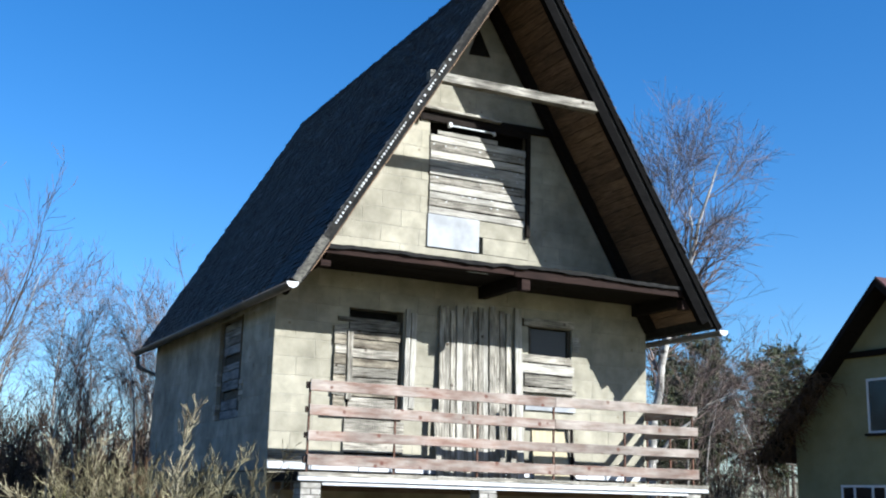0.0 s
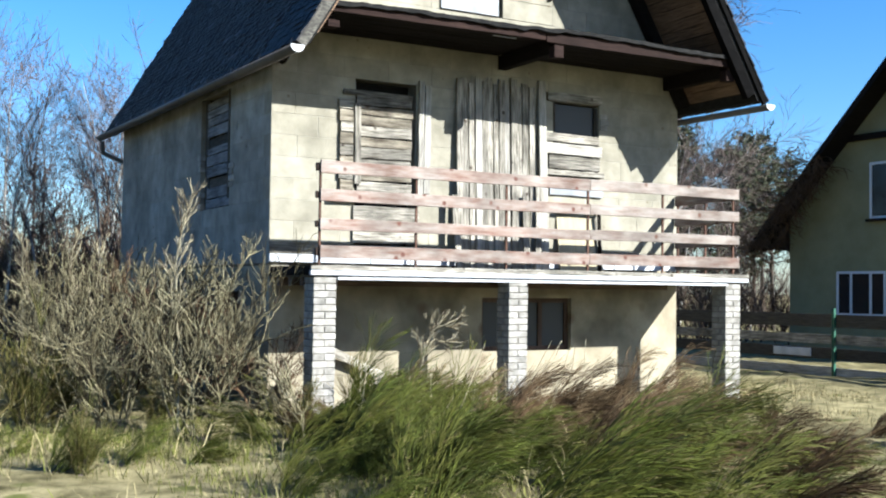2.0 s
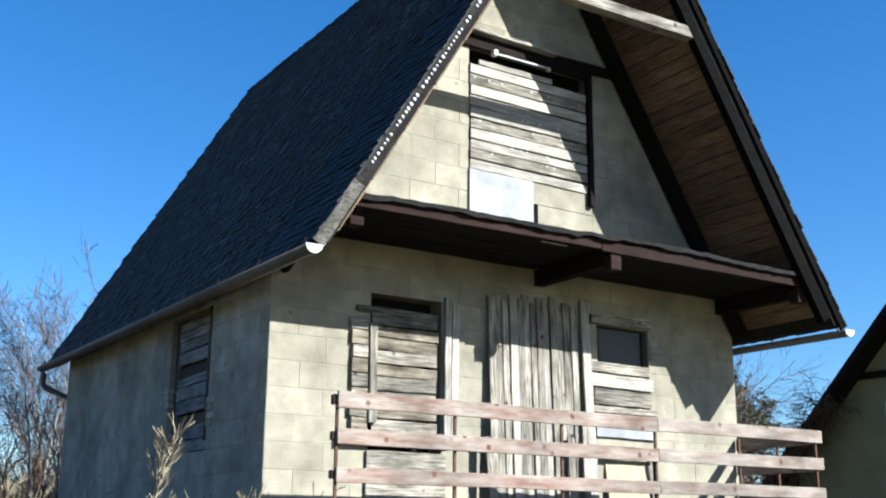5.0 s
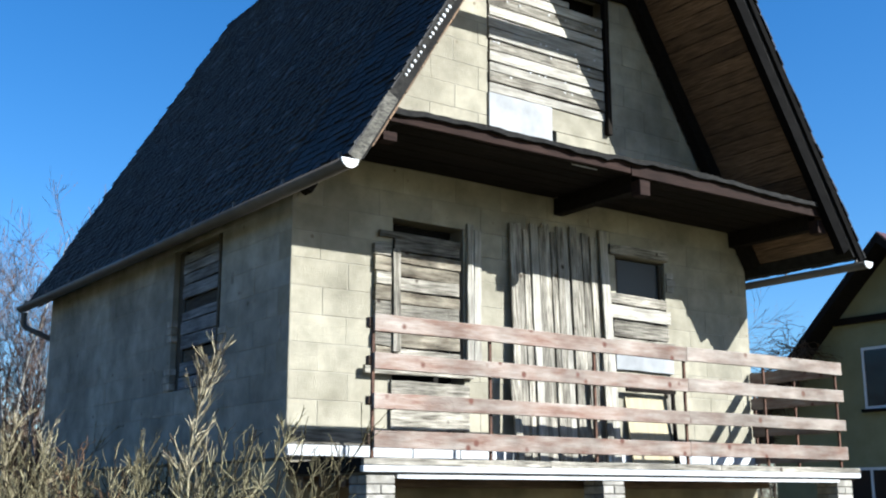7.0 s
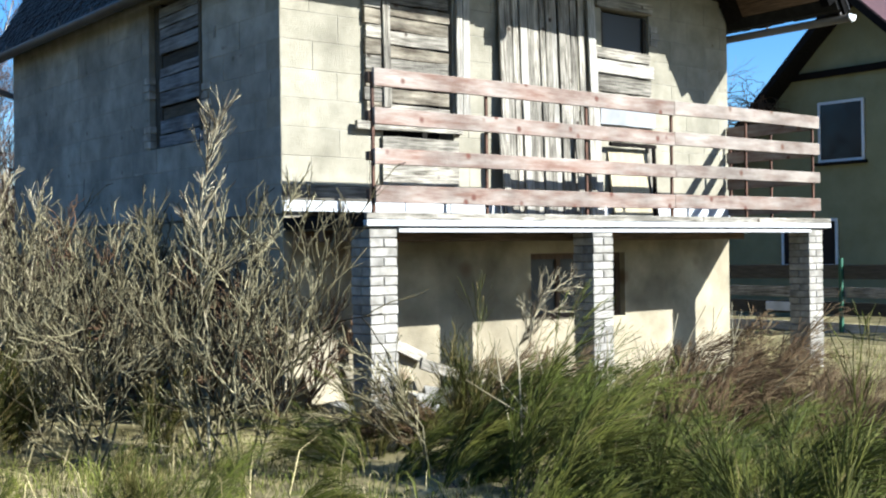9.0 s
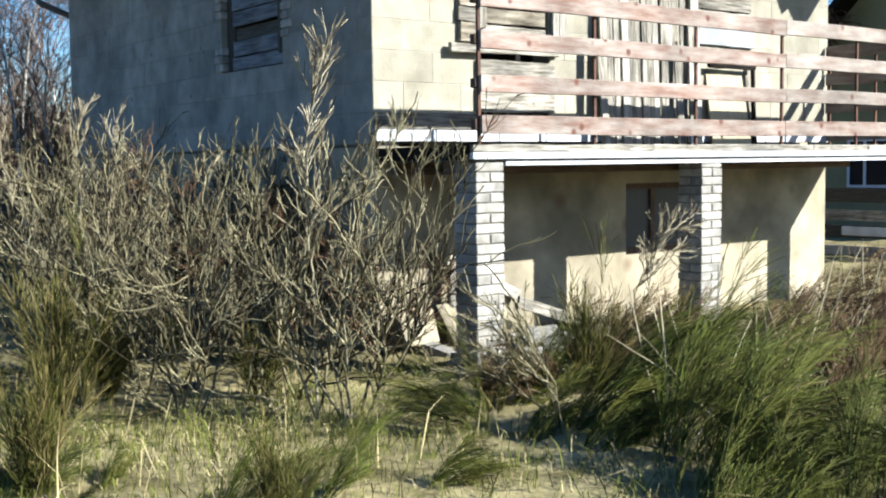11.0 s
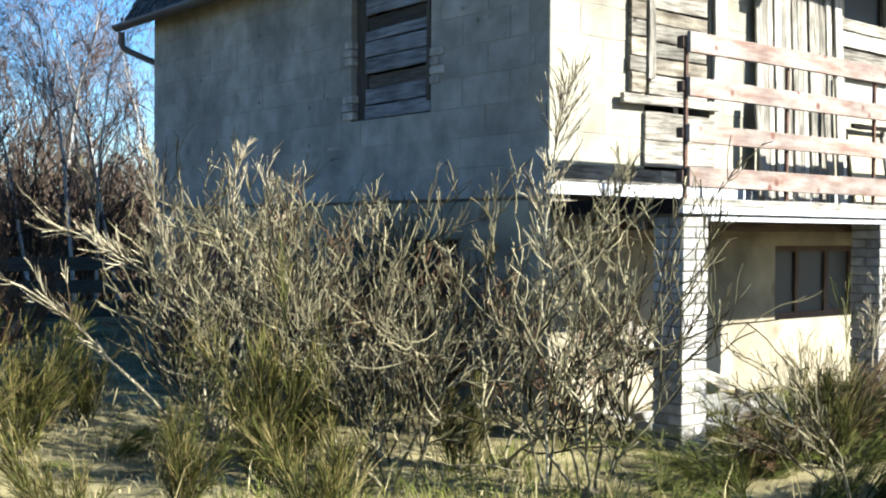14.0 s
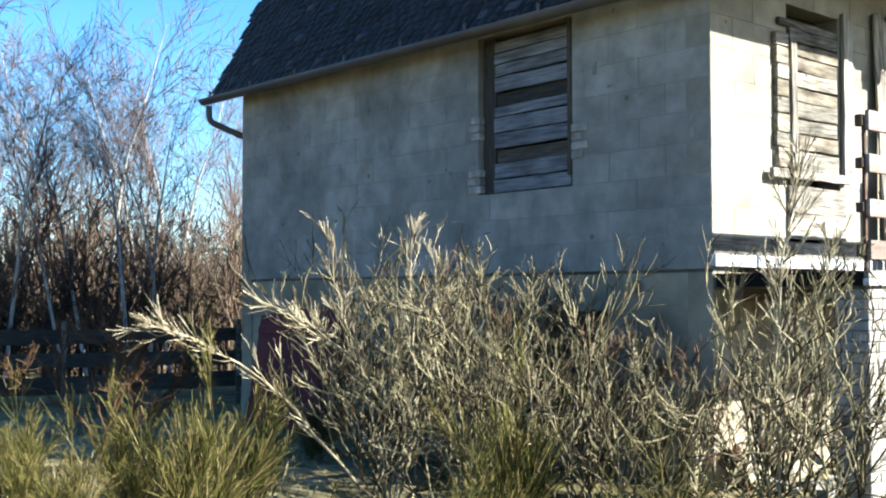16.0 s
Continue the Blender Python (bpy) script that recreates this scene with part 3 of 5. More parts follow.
LENGTH = math.hypot(RIDGE_X - EAVE_X0, RIDGE_Z - EAVE_Z)
ROW = 0.105


def shingle_quads(x, y, w, h, lift, curl):
    """One shingle: a thin wedge, thick at its lower edge."""
    v = [(x, y, 0.0025), (x + w, y, 0.0025), (x + w, y + h, 0.0), (x, y + h, 0.0),
         (x, y, 0.016 + lift), (x + w, y, 0.016 + lift + curl), (x + w, y + h, 0.006), (x, y + h, 0.006)]
    return v, ((0, 1, 5, 4), (1, 2, 6, 5), (2, 3, 7, 6), (3, 0, 4, 7), (4, 5, 6, 7))


def shingles(side, slope, near):
    rng = random.Random(11 + side)
    verts, faces, pieces = [], [], []
    row = 0
    while row * ROW < LENGTH - 0.06:
        y, x = row * ROW - 0.03, rng.uniform(-0.03, 0.0)
        run = ROOF_BACK - VERGE_Y + (RIDGE_BACK - ROOF_BACK) * row * ROW / LENGTH
        while x < run:
            w = rng.uniform(0.09, 0.19)
            s = (x, y + rng.uniform(-0.008, 0.008), w - 0.004, ROW * 1.75, max(0, rng.gauss(0.004, 0.006)), rng.gauss(0, 0.0025))
            if near and x < 1.15 and row < 36 and len(pieces) < 290:
                pieces.append(s)
            else:
                v, f = shingle_quads(*s)
                faces += [tuple(i + len(verts) for i in q) for q in f]
                verts += v
            x += w
        row += 1
    ob = put("shingles", quad_mesh("shingles", np.array(verts), np.array(faces), SHINGLE), slope, slope_frame(side))
    tagged(ob, "black weathered wooden shingles in rows", kind="stuff")
    return pieces


NEAR_SHINGLES = shingles(-1, left_slope, True)
shingles(1, right_slope, False)
_rv, _rf = [], []
for _i in range(13):
    _y = VERGE_Y + (RIDGE_BACK - VERGE_Y) * _i / 12
    _rv += [(RIDGE_X + dx, _y, z) for dx, z in ((-0.14, RIDGE_Z - 0.2), (0, RIDGE_Z + 0.04), (0.14, RIDGE_Z - 0.2), (0, RIDGE_Z + 0.01))]
    if _i:
        _k = 4 * _i
        _rf += [(_k - 4 + j, _k - 4 + (j + 1) % 4, _k + (j + 1) % 4, _k + j) for j in range(4)]
_rf += [(0, 3, 2, 1), (48, 49, 50, 51)]
_ridge = mesh_of("ridge_cap", _rv, _rf, FELT)
put("ridge_cap", _ridge, house)


def along_slope(name, side, off_out, off_in, y0, y1, mat, start=0.0, stop=1.0, label=""):
    """A member that follows a slope, from off_out to off_in below the outer surface."""
    ex = EAVE_X0 if side < 0 else EAVE_X1
    def at(s, off):
        x, z = ex + (RIDGE_X - ex) * s, EAVE_Z + (RIDGE_Z - EAVE_Z) * s
        return (x - side * off * math.sin(ANGLE), z - off * math.cos(ANGLE))
    poly = [at(start, off_out), at(stop, off_out), at(stop, off_in), at(start, off_in)]
    return part(name, prism(bmesh.new(), poly, "y", y0, y1), mat, house, label)


for s in (-1, 1):
    # the right verge is black, the left one dark grey
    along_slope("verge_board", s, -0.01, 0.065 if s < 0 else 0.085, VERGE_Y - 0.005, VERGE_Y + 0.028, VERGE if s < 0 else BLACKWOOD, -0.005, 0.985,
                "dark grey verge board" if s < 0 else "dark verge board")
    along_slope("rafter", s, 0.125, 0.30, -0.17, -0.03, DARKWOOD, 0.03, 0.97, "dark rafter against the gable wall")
    if s < 0:
        along_slope("verge_end_board", s, -0.012, 0.10, VERGE_Y - 0.012, VERGE_Y - 0.006, VERGEMOSS, -0.004, 0.105, "mossy grey lower end of the verge")
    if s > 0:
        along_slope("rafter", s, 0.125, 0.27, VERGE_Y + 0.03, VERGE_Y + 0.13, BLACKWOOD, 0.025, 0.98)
    # soffit boards between the two rafters, laid along the roof
    fr = slope_frame(s)
    n_rows = int(LENGTH / 0.155)
    for i in range(1, n_rows):
        me = plank_mesh(-VERGE_Y - 0.05, 0.148, 0.018, SOFFIT, i)
        m = fr @ Matrix.Translation((0.04, 0.05 + i * 0.155, -0.146 - random.Random(i + 40 * s).uniform(0, 0.006)))
        # the board's length along the roof, its width up the slope, its face inwards
        m = m @ Matrix(((1, 0, 0, 0), (0, 0, 1, 0), (0, -1, 0, 0.018), (0, 0, 0, 1)))
        put("soffit_board", me, left_slope if s < 0 else right_slope, m)

# white rounded caps that paint the sun spots of shingle ends along the left verge
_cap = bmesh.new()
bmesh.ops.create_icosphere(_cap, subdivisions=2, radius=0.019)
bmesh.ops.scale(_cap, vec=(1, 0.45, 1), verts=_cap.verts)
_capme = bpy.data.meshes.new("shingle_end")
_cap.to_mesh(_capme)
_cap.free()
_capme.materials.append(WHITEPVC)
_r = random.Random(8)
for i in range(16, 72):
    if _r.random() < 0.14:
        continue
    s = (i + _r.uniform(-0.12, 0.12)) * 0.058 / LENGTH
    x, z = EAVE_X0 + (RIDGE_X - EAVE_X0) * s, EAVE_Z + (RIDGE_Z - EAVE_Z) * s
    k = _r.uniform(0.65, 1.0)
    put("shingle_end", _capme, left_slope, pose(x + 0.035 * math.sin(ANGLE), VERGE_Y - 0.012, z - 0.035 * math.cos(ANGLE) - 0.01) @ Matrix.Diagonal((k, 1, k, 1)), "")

# gutters: half round, hung under each eave, with white end caps
def gutter(x, r, y0, y1, label):
    g = put("gutter", None, house, pose(0, 0, 0.01, 0.35, 0, 0), label)
    v, f, n = [], [], 10
    for y in (y0, y1):
        for rr in (r, r - 0.006):
            for i in range(n + 1):
                a = math.pi + math.pi * i / n
                v.append((x + rr * math.cos(a), y, 4.10 + rr * math.sin(a)))
    m = n + 1
    for i in range(n):
        f += [(i, i + 1, 2 * m + i + 1, 2 * m + i), (m + i + 1, m + i, 3 * m + i, 3 * m + i + 1), (i + 1, i, m + i, m + i + 1), (2 * m + i, 2 * m + i + 1, 3 * m + i + 1, 3 * m + i)]
    f += [(0, 2 * m, 3 * m, m), (n, m + n, 3 * m + n, 2 * m + n)]
    put("trough", mesh_of("trough", v, f, GUTTER, True), g)
    cap = [(x + (r + 0.0025) * math.cos(math.pi + math.pi * i / 14), 4.102 + (r + 0.0025) * math.sin(math.pi + math.pi * i / 14)) for i in range(15)]
    part("end_cap", prism(bmesh.new(), cap, "y", y0 - 0.012, y0 + 0.0025), WHITEPVC, g, "white end cap")
    part("end_cap", prism(bmesh.new(), cap, "y", y1 - 0.004, y1 + 0.012), GUTTER, g)
    for i in range(10):
        y = y0 + 0.15 + i * (y1 - y0 - 0.3) / 9
        part("bracket", boxed(x - 0.012, x + 0.012, y - 0.012, y + 0.012, 4.095, 4.19), GUTTER, g)
    return g


gutter(EAVE_X0 - 0.03, 0.075, VERGE_Y - 0.01, 7.66, "grey-brown half-round gutter with a white end cap")
gutter(EAVE_X1 + 0.03, 0.075, VERGE_Y - 0.01, 7.66, "grey-brown half-round gutter with a white end cap")
_v, _q = tube_along([(-0.28, 7.50, 4.06), (-0.28, 7.50, 3.93), (-0.27, 7.49, 3.88), (-0.24, 7.47, 3.84), (0.08, 7.25, 3.67), (0.11, 7.23, 3.63), (0.12, 7.225, 3.53), (0.12, 7.225, 0.3)], 0.042)
put("downpipe", quad_mesh("downpipe", _v, _q, GUTTER), house)

# ---- attic deck that projects over the balcony, and the ties of the gable ----
deck = put("attic_deck", None, house, None, "projecting attic deck with a red-brown fascia and ragged felt edge")
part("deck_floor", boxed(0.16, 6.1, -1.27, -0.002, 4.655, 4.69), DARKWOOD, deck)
for a, b, mt in ((0.20, 3.02, FASCIA), (3.03, 6.08, FASCIA)):
    board("fascia_board", deck, mt, a, b, 4.565, 4.69, -1.30, 0.03, tilt=-0.3 if a < 1 else -0.12)
_v, _f, _r = [], [], random.Random(3)
for i in range(61):
    x = 0.14 + i * 0.101
    z = 4.735 - 0.06 * max(0.0, 1 - i / 30) + 0.014 * math.sin(i * 0.21) + _r.uniform(-0.008, 0.008)
    for y, dz in ((-1.345 + _r.uniform(-0.015, 0.01), -0.05 + _r.uniform(-0.012, 0.01)), (-1.34, 0.0), (-0.004, 0.02), (-0.004, -0.06)):
        _v.append((x, y, z + dz))
for i in range(60):
    for k in range(4):
        a, b = i * 4 + k, i * 4 + (k + 1) % 4
        _f.append((a, b, b + 4, a + 4))
_f += [(3, 2, 1, 0), (240, 241, 242, 243)]
put("felt_cover", mesh_of("felt_cover", _v, _f, FELT), deck, None, "ragged black roofing felt")
# joist bodies and soffit boards near-black: under-deck shade put into their colour
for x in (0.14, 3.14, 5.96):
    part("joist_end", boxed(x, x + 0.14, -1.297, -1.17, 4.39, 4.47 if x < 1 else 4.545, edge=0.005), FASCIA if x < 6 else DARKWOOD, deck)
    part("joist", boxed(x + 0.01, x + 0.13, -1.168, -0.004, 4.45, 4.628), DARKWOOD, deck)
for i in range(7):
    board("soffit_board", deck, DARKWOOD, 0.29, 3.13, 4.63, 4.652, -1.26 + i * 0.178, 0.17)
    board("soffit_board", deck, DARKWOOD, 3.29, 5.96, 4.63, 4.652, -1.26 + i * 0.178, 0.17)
part("splinter", boxed(2.3, 2.62, -1.24, -1.23, 4.56, 4.57), PALEWOOD, deck)

board("collar_tie", house, GREYWOOD, 1.58, 4.70, 7.19, 7.32, VERGE_Y + 0.035, 0.13, tilt=-0.6, label="bleached timber tie across the gable verge")
board("ledge_board", house, GREYWOOD, 1.95, 3.44, 7.262, 7.302, -0.14, 0.135, tilt=0.6, label="weathered board ledge over the gable opening")
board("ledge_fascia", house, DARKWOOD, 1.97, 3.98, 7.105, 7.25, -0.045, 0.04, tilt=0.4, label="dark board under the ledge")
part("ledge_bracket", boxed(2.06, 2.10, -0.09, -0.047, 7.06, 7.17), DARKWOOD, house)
# dark strip that stands for the shade continuing right of the ledge
board("ledge_beam", house, DARKWOOD, 3.45, 4.46, 7.17, 7.29, -0.055, 0.05, tilt=-1.5, label="dark strip for the shade band behind the gable verge")
_v, _q = tube_along([(2.56, -0.10, 7.055), (2.62, -0.10, 7.055), (3.3, -0.10, 7.06), (3.34, -0.06, 7.06)], 0.013)
put("ledge_bar", quad_mesh("ledge_bar", _v, _q, TIN), house, None, "thin grey bar above the gable boards")
part("bar_holder", boxed(2.53, 2.59, -0.125, -0.047, 7.025, 7.10, edge=0.012), WHITEPVC, house)
part("bar_holder", boxed(3.32, 3.37, -0.095, -0.047, 7.03, 7.09, edge=0.012), TIN, house)
# flat near-black plate on the wall, painted as the darkness of a vent hole
_bm = prism(bmesh.new(), [(2.90, 8.32), (3.29, 8.34), (3.07, 8.80)], "y", -0.008, 0.01)
part("apex_vent", _bm, INSIDE, house, "dark triangular plate for the vent hole below the ridge")

# ---- boarded openings ----
rb = random.Random(21)


def rock(size, seed):
    """A broken brick or slab: a block with knocked-off corners."""
    r = random.Random(seed)
    bm = bmesh.new()
    pts = [Vector((sx * size[0] * r.uniform(0.6, 1), sy * size[1] * r.uniform(0.6, 1), sz * size[2] * r.uniform(0.7, 1))) for sx in (-1, 1) for sy in (-1, 1) for sz in (-1, 1) for _ in (0, 1)]
    for p in pts:
        bm.verts.new(p)
    bmesh.ops.convex_hull(bm, input=bm.verts)
    return bm


# near-black sheet that stands in for the darkness of the room behind
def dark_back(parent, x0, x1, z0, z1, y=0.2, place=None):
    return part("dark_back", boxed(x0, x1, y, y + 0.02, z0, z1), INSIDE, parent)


door = put("boarded_door", None, house, None, "doorway closed with rough grey boards, dark gap above")
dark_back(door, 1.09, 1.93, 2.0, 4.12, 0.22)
z = 2.10
for i, h in enumerate((0.22, 0.24)):
    board("plank", door, GREYWOOD, 1.06, 1.97, z, z + h - 0.006, -0.035, tilt=rb.uniform(-0.3, 0.3))
    z += h
board("plank", door, GREYWOOD, 0.75, 1.99, 2.60, 2.675, -0.085, 0.045, tilt=-0.7, label="long board nailed across")
z = 2.70
for i, h in enumerate((0.17, 0.14, 0.13, 0.15, 0.12, 0.14, 0.13, 0.12, 0.15)):
    board("plank", door, BROWNWOOD if i in (1, 4, 6, 7) else GREYWOOD, 1.10 + rb.uniform(-0.01, 0.01), 1.86 + rb.uniform(-0.02, 0.02), z, z + h - 0.014, -0.03 + rb.uniform(-0.006, 0.006), tilt=rb.uniform(-0.7, 0.7))
    z += h
board("plank", door, GREYWOOD, 0.92, 1.86, 3.915, 3.975, -0.045, 0.03, tilt=0.5)
z = 2.70
for h in (0.17, 0.13, 0.16, 0.14, 0.15, 0.13, 0.15, 0.12):
    board("plank", door, BROWNWOOD if h > 0.145 else GREYWOOD, 0.86 + rb.uniform(-0.015, 0.02), 1.05 + rb.uniform(-0.01, 0.02), z, z + h - 0.01, -0.05, 0.045, tilt=rb.uniform(-1, 1))
    z += h
upright("batten", door, GREYWOOD, 1.06, 1.145, 2.82, 3.80, -0.075, 0.035, tilt=-0.5)
upright("batten", door, PALEWOOD, 1.945, 2.02, 2.62, 4.17, -0.05, 0.04, tilt=0.4, label="bleached batten")
upright("batten", door, PALEWOOD, 2.04, 2.13, 2.75, 4.12, -0.035, 0.03, tilt=0.3)

win = put("boarded_window", None, house, None, "window closed with mixed grey and whitish boards")
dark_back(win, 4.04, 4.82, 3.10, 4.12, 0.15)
board("plank", win, GREYWOOD, 3.93, 4.84, 4.115, 4.225, -0.05, 0.045, tilt=-1.0)
part("pane", boxed(4.05, 4.81, 0.06, 0.066, 3.69, 4.09), DUSTY, win, "dark dusty pane")
part("window_frame", boxed(4.05, 4.10, 0.03, 0.058, 3.69, 4.09), FENCEWOOD, win)
part("window_frame", boxed(4.76, 4.81, 0.03, 0.058, 3.69, 4.09), FENCEWOOD, win)
board("plank", win, GREYWOOD, 3.90, 4.80, 3.57, 3.685, -0.03, 0.03, tilt=0.6)
board("plank", win, PALEWOOD, 3.83, 4.82, 3.40, 3.545, -0.065, 0.035, tilt=0.5, label="whitish bleached board")
board("plank", win, GREYWOOD, 3.97, 4.82, 3.20, 3.385, -0.03, 0.03, tilt=-0.3)
board("sill", win, GREYWOOD, 3.86, 4.86, 3.11, 3.18, -0.08, 0.08, tilt=0.2)
for k in range(3):
    part("jamb_brick", boxed(4.835, 4.98 if k % 2 else 4.95, -0.02, 0.06, 3.78 + k * 0.078, 3.85 + k * 0.078, edge=0.004), BRICK, win)

gwin = put("boarded_gable_window", None, house, None, "tall gable opening closed with whitish boards and a white panel")
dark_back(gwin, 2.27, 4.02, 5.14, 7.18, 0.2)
z, i = 5.665, 0
for h in (0.115, 0.125, 0.11, 0.13, 0.12, 0.14, 0.13, 0.125, 0.13, 0.12, 0.11):
    mt = GREYWOOD if i in (1, 4, 8) else PALEWOOD
    board("plank", gwin, mt, 2.272 + rb.uniform(0, 0.01) + (0.12 if i == 10 else 0), 3.94 - (0.5 if i == 10 else 0), z, z + h - (0.045 if i == 10 else 0.014), -0.022 - 0.008 * (i % 2), tilt=rb.uniform(-0.3, 0.3))
    z += h
    i += 1
part("white_panel", boxed(2.262, 3.135, -0.03, -0.008, 5.15, 5.655, edge=0.003), WHITEBOARD, gwin, "plain white panel")
part("block_infill", boxed(3.215, 4.02, -0.004, 0.16, 5.145, 5.40, edge=0.003), BLOCK, gwin, "cream block infill")
part("block_infill", boxed(3.145, 4.02, -0.003, 0.16, 5.405, 5.66, edge=0.003), BLOCK, gwin)
upright("post", gwin, DARKWOOD, 3.945, 4.01, 5.5, 7.18, -0.07, 0.07, label="dark upright")
for k in range(30):
    x, zz = rb.uniform(2.3, 3.85), rb.choice((5.86, 5.98, 6.22, 6.35, 6.48, 6.73, 6.86))
    part("nail_head", boxed(x, x + 0.022, -0.036, -0.024, zz, zz + 0.022, edge=0.006), WHITEPVC, gwin)

# whitish mortar smears on the side wall
for y, z0, w, h in ((1.21, 3.60, 0.05, 0.13), (0.18, 2.97, 0.04, 0.24), (1.02, 3.42, 0.10, 0.03), (3.0, 2.35, 0.22, 0.03), (0.75, 3.30, 0.16, 0.025)):
    o = part("mortar_smear", rock((0.004, w / 2, h / 2), int(y * 100)), BRICK, house)
    o.matrix_basis = pose(-0.002, y, z0)

# side window: its own axes run from the back to the front along the wall
PLACE = pose(0, D, 0, 0, 0, -90)
swin = put("boarded_side_window", None, house, PLACE, "side window closed with grey boards tinted blue for shade")
dark_back(swin, SWIN[0], SWIN[1], 2.59, 4.12, 0.2)
S0, S1 = SWIN[0] + 0.2, SWIN[1] - 0.015
z = 2.60
for h, mt, y in ((0.135, SHADEWOOD, 0.02), (0.155, SHADEWOOD, 0.03), (0.14, FENCEWOOD, 0.07), (0.15, SHADEWOOD, 0.03), (0.15, SHADEWOOD, 0.025), (0.105, SHADEWOOD, 0.035), (0.14, FENCEWOOD, 0.07),
                 (0.15, SHADEWOOD, 0.03), (0.12, SHADEWOOD, 0.035), (0.11, SHADEWOOD, 0.03), (0.11, SHADEWOOD, 0.03)):
    board("plank", swin, mt, S0, S1 + rb.uniform(-0.02, 0.0), z, z + h - 0.012, y, tilt=rb.uniform(-0.6, 0.6) - 0.5)
    z += h
upright("post", swin, FENCEWOOD, SWIN[0] + 0.01, SWIN[0] + 0.19, 2.60, 4.11, 0.06, 0.1, label="dark reveal post")
upright("post", swin, FENCEWOOD, SWIN[1] - 0.05, SWIN[1] - 0.005, 2.70, 4.11, -0.015, 0.05)
for x0, x1, zs in ((SWIN[0] - 0.12, SWIN[0] + 0.04, (2.61, 2.69, 2.77)), (SWIN[0] - 0.09, SWIN[0] + 0.03, (3.13, 3.21, 3.29)), (SWIN[1] - 0.002, SWIN[1] + 0.13, (2.83, 2.91, 2.99, 3.07))):
    for k, zz in enumerate(zs):
        part("jamb_brick", boxed(x0 - 0.03 * (k % 2) * (x0 < SWIN[0]), x1 + 0.06 * (k % 2) * (x0 > SWIN[0] + 0.5), -0.015, 0.06, zz, zz + 0.068, edge=0.004), BRICK, swin)

# ---- balcony ----
balcony = put("balcony", None, house, None, "balcony slab on white brick pillars with a weathered board edge")
part("slab", boxed(0.02, 6.33, -1.27, 0.008, 1.665, 1.76), CONCRETE, balcony)
for a, b in ((-0.015, 1.9), (1.905, 4.1), (4.105, 6.37)):
    board("edge_board", balcony, GREYWOOD, a, b, 1.735, 1.79, -1.305, 0.035)
part("edge_strip", boxed(-0.02, 6.36, -1.315, -1.265, 1.682, 1.732, edge=0.004), TIN, balcony, "white metal edge strip")
# left side board near-black: the slab's shaded side put into its colour
part("side_board", boxed(-0.012, 0.018, -1.262, -0.04, 1.68, 1.785), DARKWOOD, balcony)
part("side_board", boxed(6.332, 6.362, -1.262, -0.04, 1.68, 1.785), GREYWOOD, balcony)
part("under_beam", boxed(0.31, 6.0, -1.29, -1.24, 1.635, 1.664), TIN, balcony)
for y in (-0.95, -0.6, -0.25):
    part("under_beam", boxed(0.04, 5.25, y, y + 0.08, 1.57, 1.664), SOFFIT, balcony)

railing = put("balcony_railing", None, house, None, "railing of four pinkish stained boards on rusty posts")
for z0, z1, mt in ((2.79, 2.93, RAILGREY), (2.49, 2.62, RAILGREY), (2.175, 2.30, RAILGREY), (1.865, 2.005, RAILWOOD)):
    board("rail_board", railing, RAILWOOD, 0.105, 3.725, z0, z1, -1.262, 0.03)
    board("rail_board", railing, mt, 3.732, 6.235, z0 + 0.005, z1 + 0.005, -1.262, 0.03, tilt=-0.15)
    put("side_rail_board", plank_mesh(1.19, z1 - z0, 0.028, RAILWOOD, int(z0 * 9)), railing, pose(6.215, -1.215, z0, 0, 0, 90))
    part("end_block", boxed(0.075, 0.125, -1.226, -1.165, z0 + 0.03, z1 - 0.025, edge=0.006), FRAMEWOOD, railing)
for x in (0.115, 1.30, 2.52, 3.725, 4.93, 6.16):
    part("railing_post", boxed(x - 0.012, x + 0.012, -1.228, -1.205, 1.76, 2.90), RUST, railing)
for y in (-0.08, -0.65):
    part("railing_post", boxed(6.19, 6.214, y, y + 0.024, 1.76, 2.90), RUST, railing)

PILLARS = []
for x0, zb in ((0.03, -0.15), (2.53, -0.15), (5.975, -0.15)):
    p = put("brick_pillar", None, house, None, "pillar of white silicate bricks")
    part("mortar", boxed(x0 + 0.010, x0 + 0.254, -1.270, -1.026, zb, 1.664), JOINT, p)
    PILLARS.append((p, x0, zb))

# ---- loose boards that lean on the front wall ----
zb = 1.765
xs, k = 2.48, 0
for w, top, mt in ((0.085, 4.26, GREYWOOD), (0.10, 4.28, GREYWOOD), (0.075, 4.22, GREYWOOD), (0.10, 4.30, PALEWOOD), (0.08, 4.27, GREYWOOD), (0.09, 4.33, GREYWOOD), (0.07, 4.24, GREYWOOD),
                   (0.095, 4.32, GREYWOOD), (0.08, 4.26, PALEWOOD), (0.10, 4.34, GREYWOOD), (0.075, 4.25, GREYWOOD), (0.09, 4.30, GREYWOOD), (0.085, 4.27, GREYWOOD)):
    o = upright("leaning_plank", None, mt, xs, xs + w, zb, top, -0.15 + 0.014 * (k % 3), 0.022, tilt=rb.uniform(-0.45, 0.45), lean=2.3 - 0.2 * (k % 3))
    tagged(o, "pale bleached plank leaning on the block wall" if mt is PALEWOOD else "grey weathered plank leaning on the block wall", "plank", "planks leaning on the wall")
    xs += w + rb.choice((0.004, 0.006, 0.008, 0.02))
    k += 1
o = upright("leaning_plank", None, PALEWOOD, 3.79, 3.91, zb, 4.36, -0.15, 0.03, tilt=-0.4, lean=2.4)
